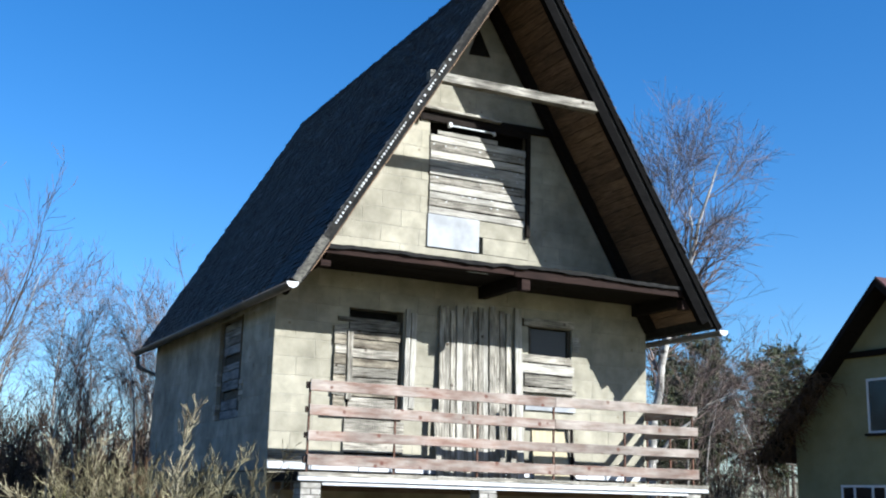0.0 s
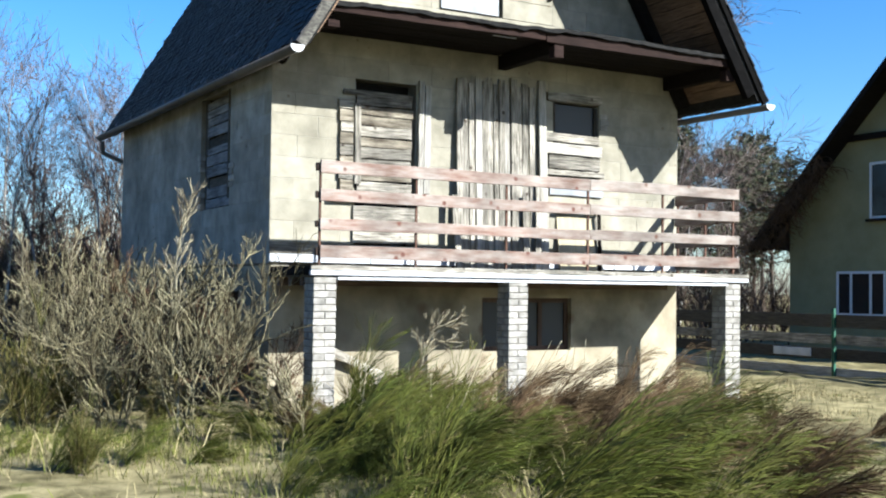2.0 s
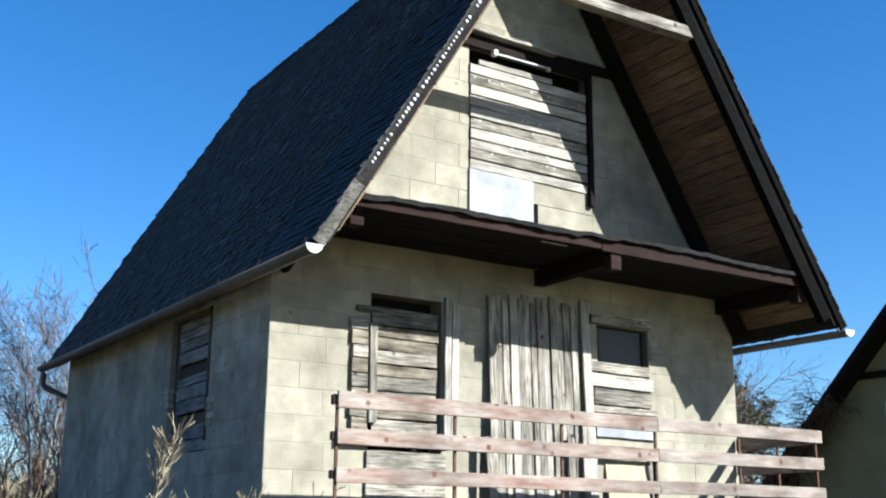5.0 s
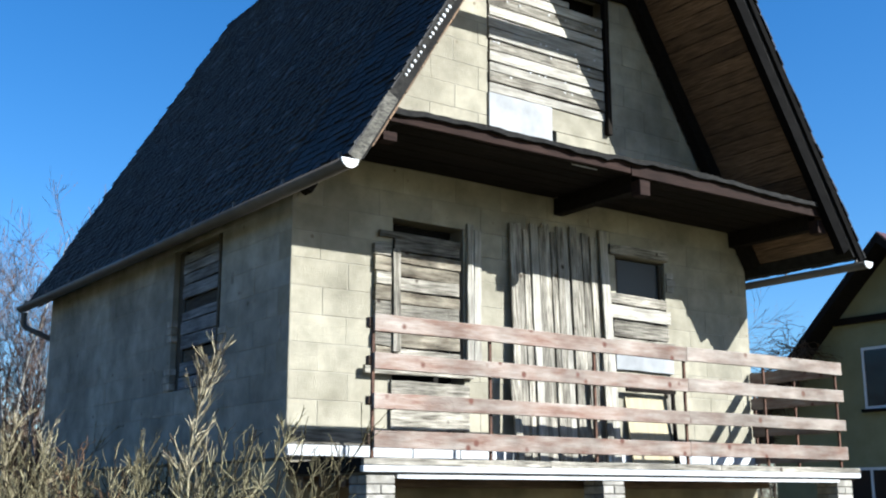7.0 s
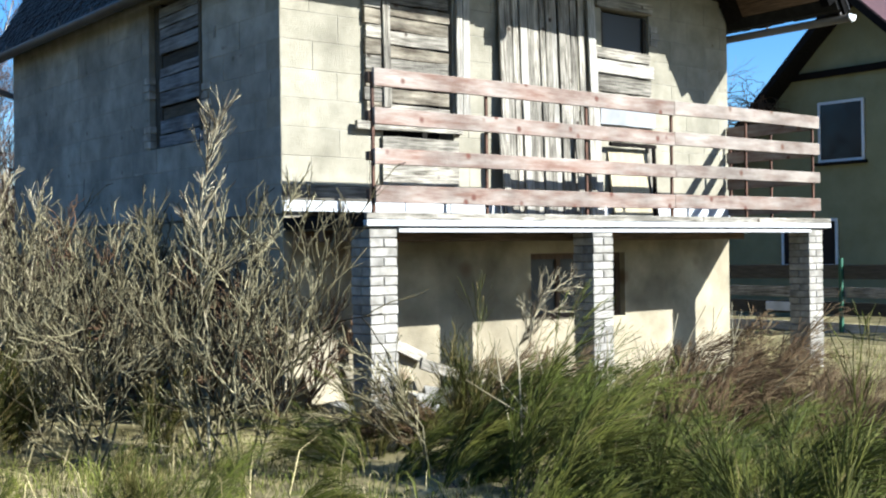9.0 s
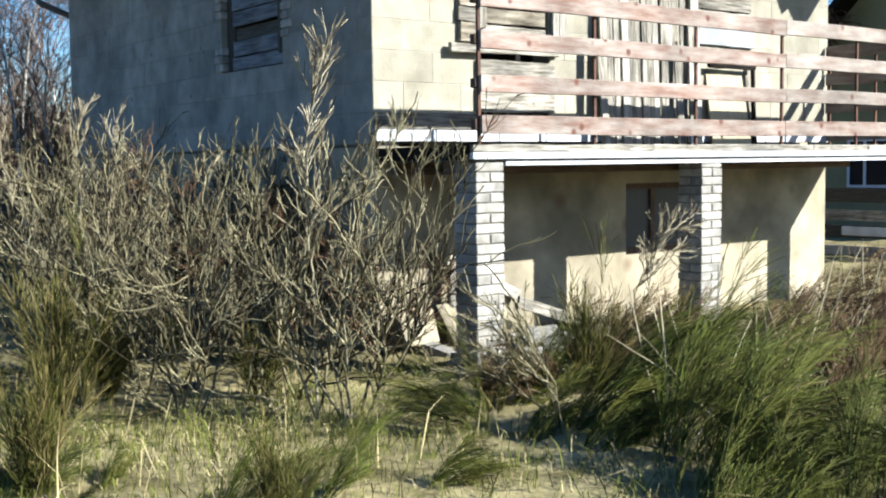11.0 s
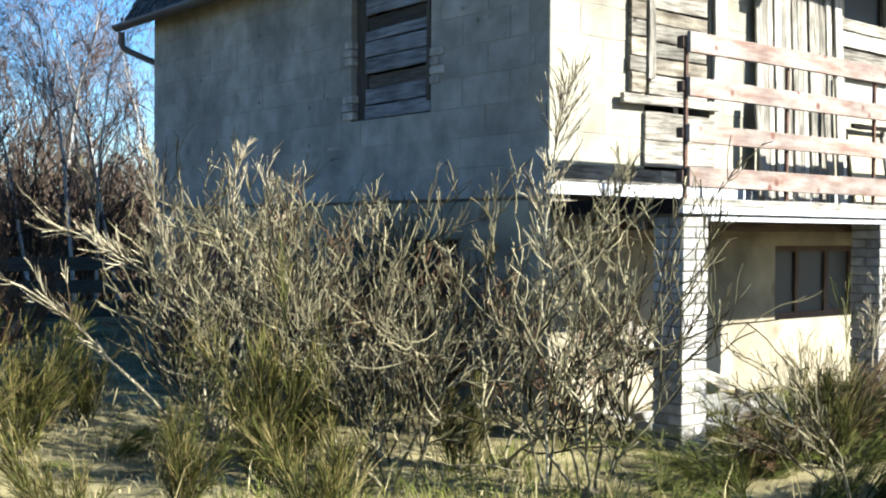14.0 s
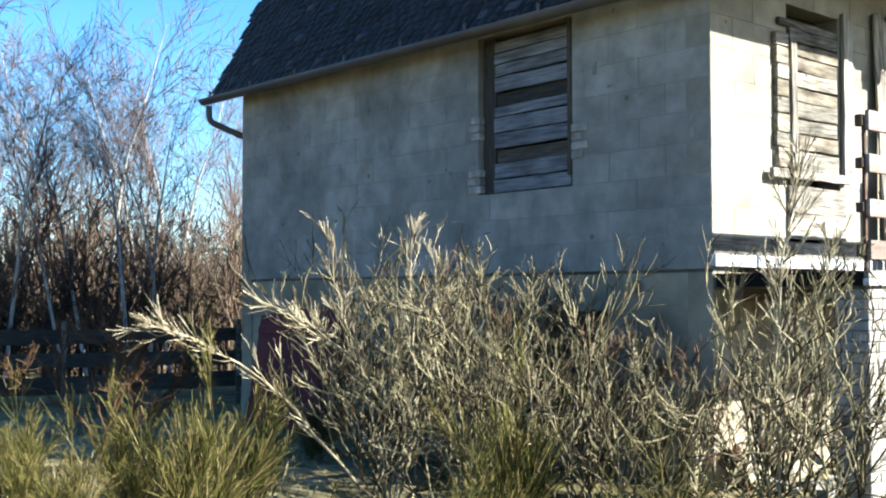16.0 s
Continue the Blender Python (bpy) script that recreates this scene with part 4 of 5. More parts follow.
tagged(o, "pale wide plank leaning on the wall beside the window", "plank", "planks leaning on the wall")
for x, top in ((3.62, 3.05), (2.42, 2.75), (3.45, 2.8)):
    o = upright("leaning_plank", None, GREYWOOD, x, x + 0.09, zb, top, -0.24, 0.025, tilt=rb.uniform(-3, 3), lean=4.5)
    tagged(o, "short grey plank leaning against other planks", "plank", "planks leaning on the wall")
o = part("leaning_board", boxed(0, 0.62, 0, 0.02, 0, 0.80), PLY, None)
o.matrix_basis = pose(4.10, -0.13, zb, -8, 0, 0)
tagged(o, "yellowed fibreboard panel leaning on the wall", "board")
o = upright("leaning_plank", None, GREYWOOD, 4.74, 4.84, zb, 2.62, -0.12, 0.03, lean=7)
tagged(o, "short grey plank leaning beside the yellowed panel", "plank", "planks leaning on the wall")
o = board("dark_batten", None, DARKWOOD, 4.06, 4.80, 2.60, 2.645, -0.11, 0.04)
tagged(o, "dark batten lying over the yellowed panel", "batten")
o = upright("dark_batten", None, DARKWOOD, 4.735, 4.775, zb, 2.6, -0.15, 0.035, lean=2)
tagged(o, "dark batten standing beside the yellowed panel", "batten")
o = board("white_plank", None, WHITEBOARD, 3.98, 4.86, 2.84, 3.04, -0.04, 0.03)
tagged(o, "whitish board fixed on the wall under the window", "board")

# ---- rubble and odd boards at the foot of the pillars ----
for i in range(24):
    x, y = rb.uniform(0.3, 2.0), rb.uniform(-1.1, -0.2)
    if i < 6:
        x, y = rb.uniform(-0.2, 0.9), rb.uniform(-1.9, -1.45)
    slab = i % 4 == 0
    o = part("rubble_stone", rock((rb.uniform(0.18, 0.3), rb.uniform(0.12, 0.2), 0.035) if slab else (rb.uniform(0.08, 0.16), rb.uniform(0.06, 0.1), rb.uniform(0.04, 0.07)), i), RUBBLE, None)
    o.matrix_basis = pose(x, y, float(ground_height(x, y)) + 0.03, rb.uniform(-14, 14), rb.uniform(-14, 14), rb.uniform(0, 180))
    tagged(o, "broken slab of pale mortar on the ground" if slab else "broken piece of pale brick on the ground", "rubble", "rubble by the pillars")
for i, (x, y, zz, ry, rz, ln) in enumerate(((0.62, -0.16, 0.80, 24, 6, 0.95), (1.15, -0.45, 0.42, 16, 12, 0.75))):
    o = put("loose_board", plank_mesh(ln, 0.10, 0.03, GREYWOOD, i), None, pose(x, y, zz, 0, ry, rz))
    tagged(o, "grey board propped slanting against the basement wall", "board", "loose boards in the basement porch")
for i, (x, lean, w, h) in enumerate(((0.32, 24, 0.42, 0.36), (0.82, 30, 0.5, 0.42), (1.18, 18, 0.34, 0.3))):
    o = part("plaster_slab", rock((w / 2, 0.028, h / 2), 60 + i), PLASTER, None)
    o.matrix_basis = pose(x, -0.02 - 0.5 * h * math.sin(math.radians(lean)) - 0.04, 0.13 + 0.5 * h * math.cos(math.radians(lean)), -lean, rb.uniform(-8, 8), rb.uniform(-10, 10))
    tagged(o, "broken slab of cream plaster leaning on the basement wall", "rubble", "slabs on the basement wall")
o = upright("prop_post", None, GREYWOOD, 0.66, 0.74, 0.0, 0.86, -0.14, 0.06)
tagged(o, "short grey post propping a slanting board", "post")
panel = thing("maroon_panel", "dark maroon board panel leaning on the basement side wall", "panel")
panel.matrix_basis = pose(-0.27, 6.55, 0.1, -9, 0, -90)
for k in range(7):
    bm = bmesh.new()
    a, b = 0.25 * k, 0.25 * k + 0.246
    prism(bm, ((a, 0.0), (b, 0.0), (b, 1.30 + 0.09 * b), (a, 1.30 + 0.09 * a)), "y", 0.0, 0.026)
    part("plank", bm, MAROON, panel)
for zz in (0.22, 1.08):
    part("batten", boxed(0.02, 1.73, -0.028, -0.001, zz, zz + 0.09, edge=0.004), MAROON, panel)


# ---- vegetation ----
def dry_shrub(name, label, group, seed, stems, height, spread, twigs, mat=None):
    """A bare shrub: crooked forking stems, bare below, that end in brushes of stiff upright twigs; each stem with its twigs is one branch."""
    rng = np.random.default_rng(seed)
    root = thing(name, label, "shrub", group, (0, 0, -40))
    for k in range(stems):
        a = 2 * math.pi * (k + rng.uniform(-0.35, 0.35)) / stems
        out = rng.uniform(0.25, 1.0) * spread
        base = np.array([[math.cos(a) * 0.07, math.sin(a) * 0.07, -0.05]])
        P, R = shoots(rng, base, np.array([[math.cos(a) * out, math.sin(a) * out, 1.0]]), np.array([height * rng.uniform(0.6, 1.02)]),
                      rng.uniform(0.011, 0.017, 1), np.array([0.0055]), 11, 0.04, 0.2)
        fork = grow(rng, P, R, 5, (0.32 * height, 0.56 * height), (22, 50), 8, 0.10, 0.14, 0.0048, 0.2, 0.78)
        g1 = grow(rng, np.concatenate([P[:, :8], fork[0]]), np.concatenate([R[:, :8], fork[1]]), int(twigs * 1.5), (0.15 * height, 0.31 * height), (14, 48), 6, 0.13, 0.25, 0.0042, 0.2, 0.8)
        g2 = grow(rng, *g1, int(twigs * 3.6), (0.07 * height, 0.17 * height), (10, 38), 5, 0.13, 0.2, 0.0032, 0.18, 0.95)
        g3 = grow(rng, *g2, int(twigs * 2.2), (0.03 * height, 0.08 * height), (10, 40), 3, 0.08, 0.3, 0.0022, 0.15, 1.0)
        put("branch", tube_mesh("branch", [(P, R), fork, g1, g2], mat or TWIG, 3, [g3]), root)
    root_stock(root, rng, BARK, 0.085)
    return root


def root_stock(root, rng, mat, r):
    """The knotted woody foot from which the stems rise."""
    bm = bmesh.new()
    bmesh.ops.create_icosphere(bm, subdivisions=2, radius=1.0)
    for v in bm.verts:
        v.co = Vector((v.co.x * r, v.co.y * r, v.co.z * r * 0.7)) * (1 + 0.35 * math.sin(5 * v.co.x + 3 * v.co.z) * math.cos(4 * v.co.y + rng.uniform(0, 0.4)))
    part("root_stock", bm, mat, root)


def broom(name, label, group, seed, locks, height, sweep, mat=None, wide=0.55):
    """A broom bush: ragged locks of fine whippy shoots, most of them swept to one side."""
    rng = np.random.default_rng(seed)
    root = thing(name, label, "shrub", group, (0, 0, -40))
    for k in range(locks):
        a, out = rng.uniform(0, 2 * np.pi), rng.uniform(0.1, wide)
        way = np.array([[math.cos(a) * out + sweep[0] * rng.uniform(0.2, 1.5), math.sin(a) * out + sweep[1], 1.0]])
        base = np.array([[math.cos(a) * out * 0.35, math.sin(a) * out * 0.35, -0.04]])
        tall = height * rng.uniform(0.45, 1.15)
        pull = np.array([sweep[0] * 0.17, sweep[1] * 0.17, -0.036])
        P, R = shoots(rng, base, way, np.array([tall]), np.array([0.007]), np.array([0.003]), 8, 0.0, 0.07, pull)
        g1 = grow(rng, P, R, 24, (0.30 * tall, 0.58 * tall), (5, 24), 5, 0.0, 0.05, 0.0015, 0.06, 0.75, pull)
        g2 = grow(rng, *g1, 95, (0.14 * tall, 0.32 * tall), (5, 20), 4, 0.0, 0.1, 0.0024, 0.07, 0.9, pull)
        g3 = grow(rng, *g2, 120, (0.06 * tall, 0.15 * tall), (6, 22), 3, 0.0, 0.2, 0.0021, 0.08, 0.9, pull)
        put("shoot_lock", tube_mesh("shoot_lock", [(P, R), g1], mat or BROOM, 3, [g2, g3]), root)
    root_stock(root, rng, BARK, 0.07)
    return root


SHRUBS = [dry_shrub("dry_shrub", "bare pale-twigged shrub without leaves", "dry shrubs by the house", 100 + i, s, h, sp, tw)
          for i, (s, h, sp, tw) in enumerate(((6, 2.05, 0.62, 14), (5, 1.9, 0.75, 16), (6, 1.75, 0.85, 14), (5, 2.0, 0.6, 16)))]
SHRUBS_B = [dry_shrub("brown_shrub", "bare brown shrub with fine twigs", "brown shrubs", 120 + i, 6, 1.7, 0.6, 18, TWIGBROWN) for i in range(2)]
BROOMS = [broom("broom_bush", "green broom bush of fine swept shoots", "green broom bushes", 200 + i, 10, h, sw)
          for i, (h, sw) in enumerate(((1.3, (0.65, -0.12)), (1.15, (0.8, -0.25)), (1.4, (0.5, 0.0)), (1.1, (0.9, -0.12))))]
BROOMS_D = [broom("dry_broom_bush", "browned broom bush of dry swept shoots", "dry broom bushes", 220 + i, 11, h, (0.55, -0.05), BROOMDRY, 0.35) for i, h in enumerate((1.25, 1.0))]
BROOMS_U = [broom("upright_broom", "olive broom with upright reedy shoots", "olive brooms beside the house", 240 + i, 12, h, (0.06, 0.0), REED, 0.34) for i, h in enumerate((1.2, 1.0))]
USED = set()
rv = random.Random(77)


def plant(kind, x, y, s, turn=None):
    """Sets a bush: the built one the first time, a copy after that."""
    m = pose(x, y, float(ground_height(np.float64(x), np.float64(y))) - 0.01, 0, 0, rv.uniform(0, 360) if turn is None else turn) @ Matrix.Scale(s, 4)
    if kind.name in USED:
        return copy_thing(kind, m)
    USED.add(kind.name)
    kind.matrix_basis = m
    return kind


# dry shrubs: x, y, size, kind
DRY = ((-1.35, -1.75, 1.0, 0), (-1.67, -0.04, 0.98, 1), (-1.2, -0.9, 0.95, 3), (-2.1, -0.9, 0.85, 2), (-1.95, 0.6, 1.12, 0), (-1.0, 0.35, 1.0, 1), (-2.5, 0.2, 0.85, 3),
       (-0.7, 1.3, 1.05, 0), (-2.2, 1.3, 1.3, 2), (-1.55, 2.05, 1.22, 3), (-0.6, 2.4, 1.1, 1), (-2.0, 1.75, 1.1, 0), 
        (-5.2, 4.6, 0.9, 3),
       (-4.6, 7.0, 0.85, 2), (-6.6, 6.0, 0.9, 0), (-7.6, 7.6, 1.1, 3), (-8.8, 6.6, 1.1, 2), (-9.8, 8.4, 1.15, 0))
for x, y, s, k in DRY:
    plant(SHRUBS[k], x, y, s * 0.92)
for x, y, s in ((-0.55, 1.6, 1.1), (-0.35, 0.9, 0.8), (-0.5, 3.1, 0.85), (-0.3, -0.6, 0.65), (-2.9, 4.6, 0.8), (-7.2, 6.3, 1.1)):
    plant(SHRUBS_B[rv.randrange(2)], x, y, s)
# green brooms: a ragged field before the balcony, and single ones along the side
for j in range(-2, 8):
    for i in range(12):
        x, y = -3.6 + 0.62 * i + rv.uniform(-0.25, 0.25), -6.1 + 0.54 * j + rv.uniform(-0.22, 0.22)
        if x > 3.4 or x > 1.9 + 0.85 * (max(y, -5.4) + 5.3) or (x < -2.2 and y < -4.4) or (y < -4.8 and x > 1.7) or rv.random() < (0.24 if y > -4.8 else 0.14):
            continue
        lane = math.degrees(math.atan2(x + 5.0, y + 8.4))      # bare strips of straw run through the field
        if (y > -5.1 and lane < 40) or (46 < lane < 51.5 and rv.random() < 0.7):
            continue
        size = rv.uniform(0.55, 1.18) * (0.85 if y > -3.6 else 1.0)
        if y < -4.8:
            size = rv.uniform(0.66, 0.92)
        if x < -1.2:
            size *= 0.78 if y < -4.8 else 0.66 if y < -3.2 else 0.42
        elif x > 1.0 and y > -4.8:
            size = min(size, 0.62)
        plant(BROOMS[rv.randrange(4)] if rv.random() < (1.0 if x < 0.3 else 0.55) else BROOMS_D[rv.randrange(2)], x, y, size * 0.9, rv.uniform(-40, 40))
GREEN = ((-4.3, 0.4, 0.8, 0), (-3.6, 1.2, 0.8, 1), (-4.6, 2.2, 0.75, 2), (-3.7, 2.6, 0.7, 0), (-5.6, 3.2, 0.8, 1), (-1.45, 0.9, 0.55, 2), (-1.3, 3.6, 0.6, 0), (-3.5, -1.0, 0.6, 2), (-2.9, 1.9, 0.65, 0),
         (-5.0, 1.0, 0.75, 3), (-5.9, 4.6, 0.8, 2), (-4.3, -1.6, 0.7, 3), (4.6, -3.4, 0.55, 1), (-4.9, 3.4, 0.8, 3), (-5.3, 2.3, 0.75, 0), (-4.1, 3.5, 0.7, 1), (-4.6, 1.4, 0.7, 0), (-5.2, 4.2, 0.8, 1), (-3.2, 2.2, 0.6, 0), (-4.0, 1.9, 0.7, 3))
for x, y, s, k in GREEN:
    plant(BROOMS_U[k % 2], x, y, s)
for _ in range(6):
    x, y = rv.uniform(-4.6, -1.5), rv.uniform(-2.6, 0.9)
    plant(BROOMS[rv.randrange(4)], x, y, rv.uniform(0.25, 0.5), rv.uniform(-60, 60))
for x, y, s in ((1.0, -2.1, 1.15), (1.9, -2.2, 1.1), (3.3, -2.4, 1.25), (2.6, -2.1, 1.0), (4.1, -2.4, 0.5), (3.7, -2.9, 0.55), (2.9, -2.8, 0.7), (1.5, -2.7, 1.0), (2.2, -2.6, 0.95), (2.2, -2.9, 0.7), (3.9, -3.0, 0.7), (1.9, -4.0, 0.75), (2.9, -3.3, 0.55), (0.9, -3.3, 0.8), (2.9, -5.6, 0.7), (4.3, -5.3, 0.65), (4.9, -4.5, 0.6), (-4.0, 1.7, 0.8)):
    plant(BROOMS_D[rv.randrange(2)], x, y, s * 0.88, rv.uniform(-40, 40))
for x, y, s, k, turn in ((-1.15, -4.35, 0.8, 0, 20), (-0.75, -3.85, 1.0, 2, -15), (-0.5, -4.3, 0.72, 3, 5), (-0.9, -3.4, 0.85, 1, 10), (-0.6, -3.0, 0.75, 0, -20), (-0.95, -2.95, 0.6, 3, 25), (-3.0, -3.3, 0.45, 2, 0), (-2.4, -3.1, 0.42, 0, 30), (-1.9, -3.3, 0.5, 1, -10), (1.2, -5.8, 0.9, 2, 15), (0.6, -6.0, 0.9, 0, -20),
                         (1.9, -5.2, 0.8, 1, 30)):
    plant(BROOMS[k], x, y, s, turn)
for x, y, s in ((2.2, -5.4, 0.65), (1.7, -5.9, 0.7), (2.7, -4.9, 0.6)):
    plant(BROOMS_D[rv.randrange(2)], x, y, s, rv.uniform(-40, 40))
for x, y, s, turn in ((-0.1, -2.2, 0.75, 200), (0.4, -1.9, 0.7, 20), (0.25, -2.2, 1.1, 10), (0.6, -2.2, 1.0, 30)):
    plant(BROOMS_D[rv.randrange(2)], x, y, s, turn)
for x, y, s, k in ((0.1, -2.35, 0.8, 0), (-0.6, -2.2, 0.65, 1), (0.7, -2.3, 0.75, 1), (-2.75, -0.5, 1.0, 0), (-2.4, -0.15, 0.85, 1), (-1.5, -0.75, 0.7, 1), (-3.45, -2.2, 0.75, 0), (-2.8, -3.4, 0.5, 0)):
    plant(BROOMS_U[k], x, y, s)
for x, y, s, k, turn in ((-0.85, -2.4, 0.6, 2, 150), (0.3, -2.4, 0.7, 3, 10), (0.0, -1.85, 0.52, 0, 12), (0.55, -1.65, 0.45, 3, -25), (-0.4, -2.2, 0.55, 1, 8)):
    plant(BROOMS[k], x, y, s, turn)


def bough(root, seed, path, r0, twigs, size, mat):
    """One long bent branch along a path, with brushes of twigs on its outer half."""
    rng = np.random.default_rng(seed)
    K = np.array(path, float)
    u = np.linspace(0, len(K) - 1, 14)
    P = np.stack([np.interp(u, np.arange(len(K)), K[:, c]) for c in range(3)], -1)[None]
    P[:, 1:-1] += rng.normal(0, 0.012, (1, 12, 3))
    R = np.linspace(r0, 0.004, 14)[None]
    g1 = grow(rng, P, R, int(twigs * 1.5), (0.6 * size, 1.4 * size), (10, 36), 6, 0.05, 0.35, 0.0026, 0.13, 0.6)
    g2 = grow(rng, *g1, twigs * 10, (0.25 * size, 0.65 * size), (7, 26), 4, 0.05, 0.25, 0.0021, 0.11, 0.95)
    put("branch", tube_mesh("branch", [(P, R), g1], mat, 4, [g2]), root)


_s = thing("leaning_shrub", "pale bare shrub with long branches leaning low over the grass", "shrub", "", (-2.1, 1.4, 0.06))
bough(_s, 1, ((0, 0, -0.05), (-0.6, -0.4, 0.24), (-1.29, -0.4, 0.96), (-1.82, -0.4, 1.27), (-2.24, -0.4, 1.38)), 0.015, 22, 0.30, PALETWIG)
bough(_s, 2, ((0.2, 0, -0.05), (0.1, -0.1, 0.35), (-0.47, -0.2, 1.08), (-0.92, -0.2, 1.36), (-1.34, -0.2, 1.54)), 0.016, 22, 0.30, PALETWIG)
bough(_s, 3, ((0, 0, -0.05), (0.15, -0.1, 0.9), (0.1, -0.1, 1.6), (0.2, 0, 2.15)), 0.014, 20, 0.28, PALETWIG)
bough(_s, 4, ((0, 0.05, -0.05), (-0.15, 0.1, 0.9), (-0.35, 0.2, 1.5), (-0.4, 0.25, 2.0)), 0.014, 20, 0.28, PALETWIG)
bough(_s, 11, ((0.05, 0.05, -0.05), (0.3, 0.0, 0.8), (0.45, 0.0, 1.4), (0.5, 0.1, 1.95)), 0.013, 20, 0.28, PALETWIG)
_s = thing("arching_shrub", "pale dry shrub arching before the basement", "shrub", "", (0.75, -2.2, 0.06))
bough(_s, 8, ((0, 0, -0.05), (0.1, 0, 0.65), (0.2, 0, 1.05), (0.5, 0, 1.15)), 0.009, 18, 0.24, PALETWIG)
bough(_s, 9, ((0, 0, -0.05), (0.05, 0.1, 0.6), (0.3, 0.1, 0.95), (0.55, 0.1, 0.95)), 0.008, 16, 0.22, PALETWIG)
_s = thing("arching_shrub", "pale dry bush with twigs swept over the broom", "shrub", "", (-0.75, -3.05, 0.04))
for k, (dx, dy, dz) in enumerate(((-0.3, 0.45, 0.85), (-0.5, 0.2, 0.6), (-0.15, 0.6, 0.65), (-0.55, 0.5, 0.45))):
    bough(_s, 20 + k, ((0, 0, -0.04), (0.1 * dx, 0.2 * dy, 0.45 * dz), (0.4 * dx, 0.6 * dy, 0.8 * dz), (dx, dy, dz)), 0.008, 12, 0.24, TWIG)
_s = thing("tall_shrub", "tall thin shrub with a feathery pale tip", "shrub", "", (-1.5, -1.55, 0.08))
bough(_s, 5, ((0, 0, -0.05), (0.02, 0.05, 0.9), (-0.08, -0.05, 1.7), (0.06, -0.1, 2.36)), 0.012, 34, 0.31, PALETWIG)
bough(_s, 6, ((0, 0, -0.05), (0.25, 0.1, 0.7), (0.45, 0.1, 1.3), (0.8, 0.05, 1.95)), 0.012, 16, 0.26, TWIG)
bough(_s, 7, ((0, 0, -0.05), (-0.2, 0.1, 0.7), (-0.3, 0.15, 1.2), (-0.32, 0.1, 1.7)), 0.012, 16, 0.26, TWIG)


def dry_stalks(x, y, seed, n, long):
    """A bundle of long pale dead stalks that lean across one another."""
    rng = np.random.default_rng(seed)
    root = thing("dry_stalks", "long straw-pale dead stalks leaning among the broom", "dead stalks", "dead stalks", (x, y, float(ground_height(x, y))))
    for k in range(n):
        way = np.array([[rng.normal(0.35, 0.45), rng.normal(0, 0.4), 1.0]])
        P, R = shoots(rng, np.array([[rng.normal(0, 0.22), rng.normal(0, 0.15), -0.03]]), way, np.array([long * rng.uniform(0.6, 1.1)]), np.array([0.0075]), np.array([0.003]), 7, -0.02, 0.05)
        put("stalk", tube_mesh("stalk", [(P, R)], PALETWIG, 5), root)


for x, y, sd, n, ln in ((1.4, -2.9, 1, 11, 1.1), (0.7, -3.3, 2, 8, 0.9), (2.2, -3.0, 3, 8, 1.0), (-0.2, -3.7, 4, 9, 1.0)):
    dry_stalks(x, y, sd, n, ln)


def grass_stuff(name, n, seed, mat, area, tall, label):
    """Blades of grass as single bent strips, thrown over an area, thicker in patches."""
    rng = np.random.default_rng(seed)
    x, y = rng.uniform(area[0], area[1], n * 2), rng.uniform(area[2], area[3], n * 2)
    keep = (np.sin(1.7 * x + 0.6 * y) + np.cos(1.3 * y - 0.8 * x) + rng.normal(0, 0.9, n * 2)) > -0.1
    keep &= ~((x > 0) & (x < 6.3) & (y > 0) & (y < 7.1))
    x, y = x[keep][:n], y[keep][:n]
    n = len(x)
    b = np.stack([x, y, ground_height(x, y) - 0.01], -1)
    a, h = rng.uniform(0, 2 * np.pi, n), rng.uniform(tall[0], tall[1], n)
    lean = rng.normal(0, 0.55, (n, 2))
    side = np.stack([np.cos(a), np.sin(a), 0 * a], -1) * rng.uniform(0.002, 0.0042, n)[:, None]
    mid = b + np.c_[lean * h[:, None] * 0.35, h * 0.6]
    tip = b + np.c_[lean * h[:, None] * 1.05, h * rng.uniform(0.6, 0.95, n)]
    v = np.stack([b - side, b + side, mid - side * 0.8, mid + side * 0.8, tip - side * 0.15, tip + side * 0.15], 1).reshape(-1, 3)
    i = np.arange(n)[:, None] * 6
    q = np.concatenate([i + np.array([0, 1, 3, 2]), i + np.array([2, 3, 5, 4])])
    return tagged(put(name, quad_mesh(name, v, q, mat)), label, "grass", kind="stuff")


grass_stuff("dry_grass", 40000, 1, STRAW, (-8, 10, -8, 8), (0.03, 0.13), "flattened straw-coloured dry grass")
grass_stuff("green_grass", 12000, 2, MOSSGRASS, (-6, 4, -6, -0.6), (0.04, 0.2), "short green grass and moss")
grass_stuff("tall_dry_grass", 1300, 3, STRAW, (-7, 8, -7, 6), (0.2, 0.5), "tall dry grass stalks")


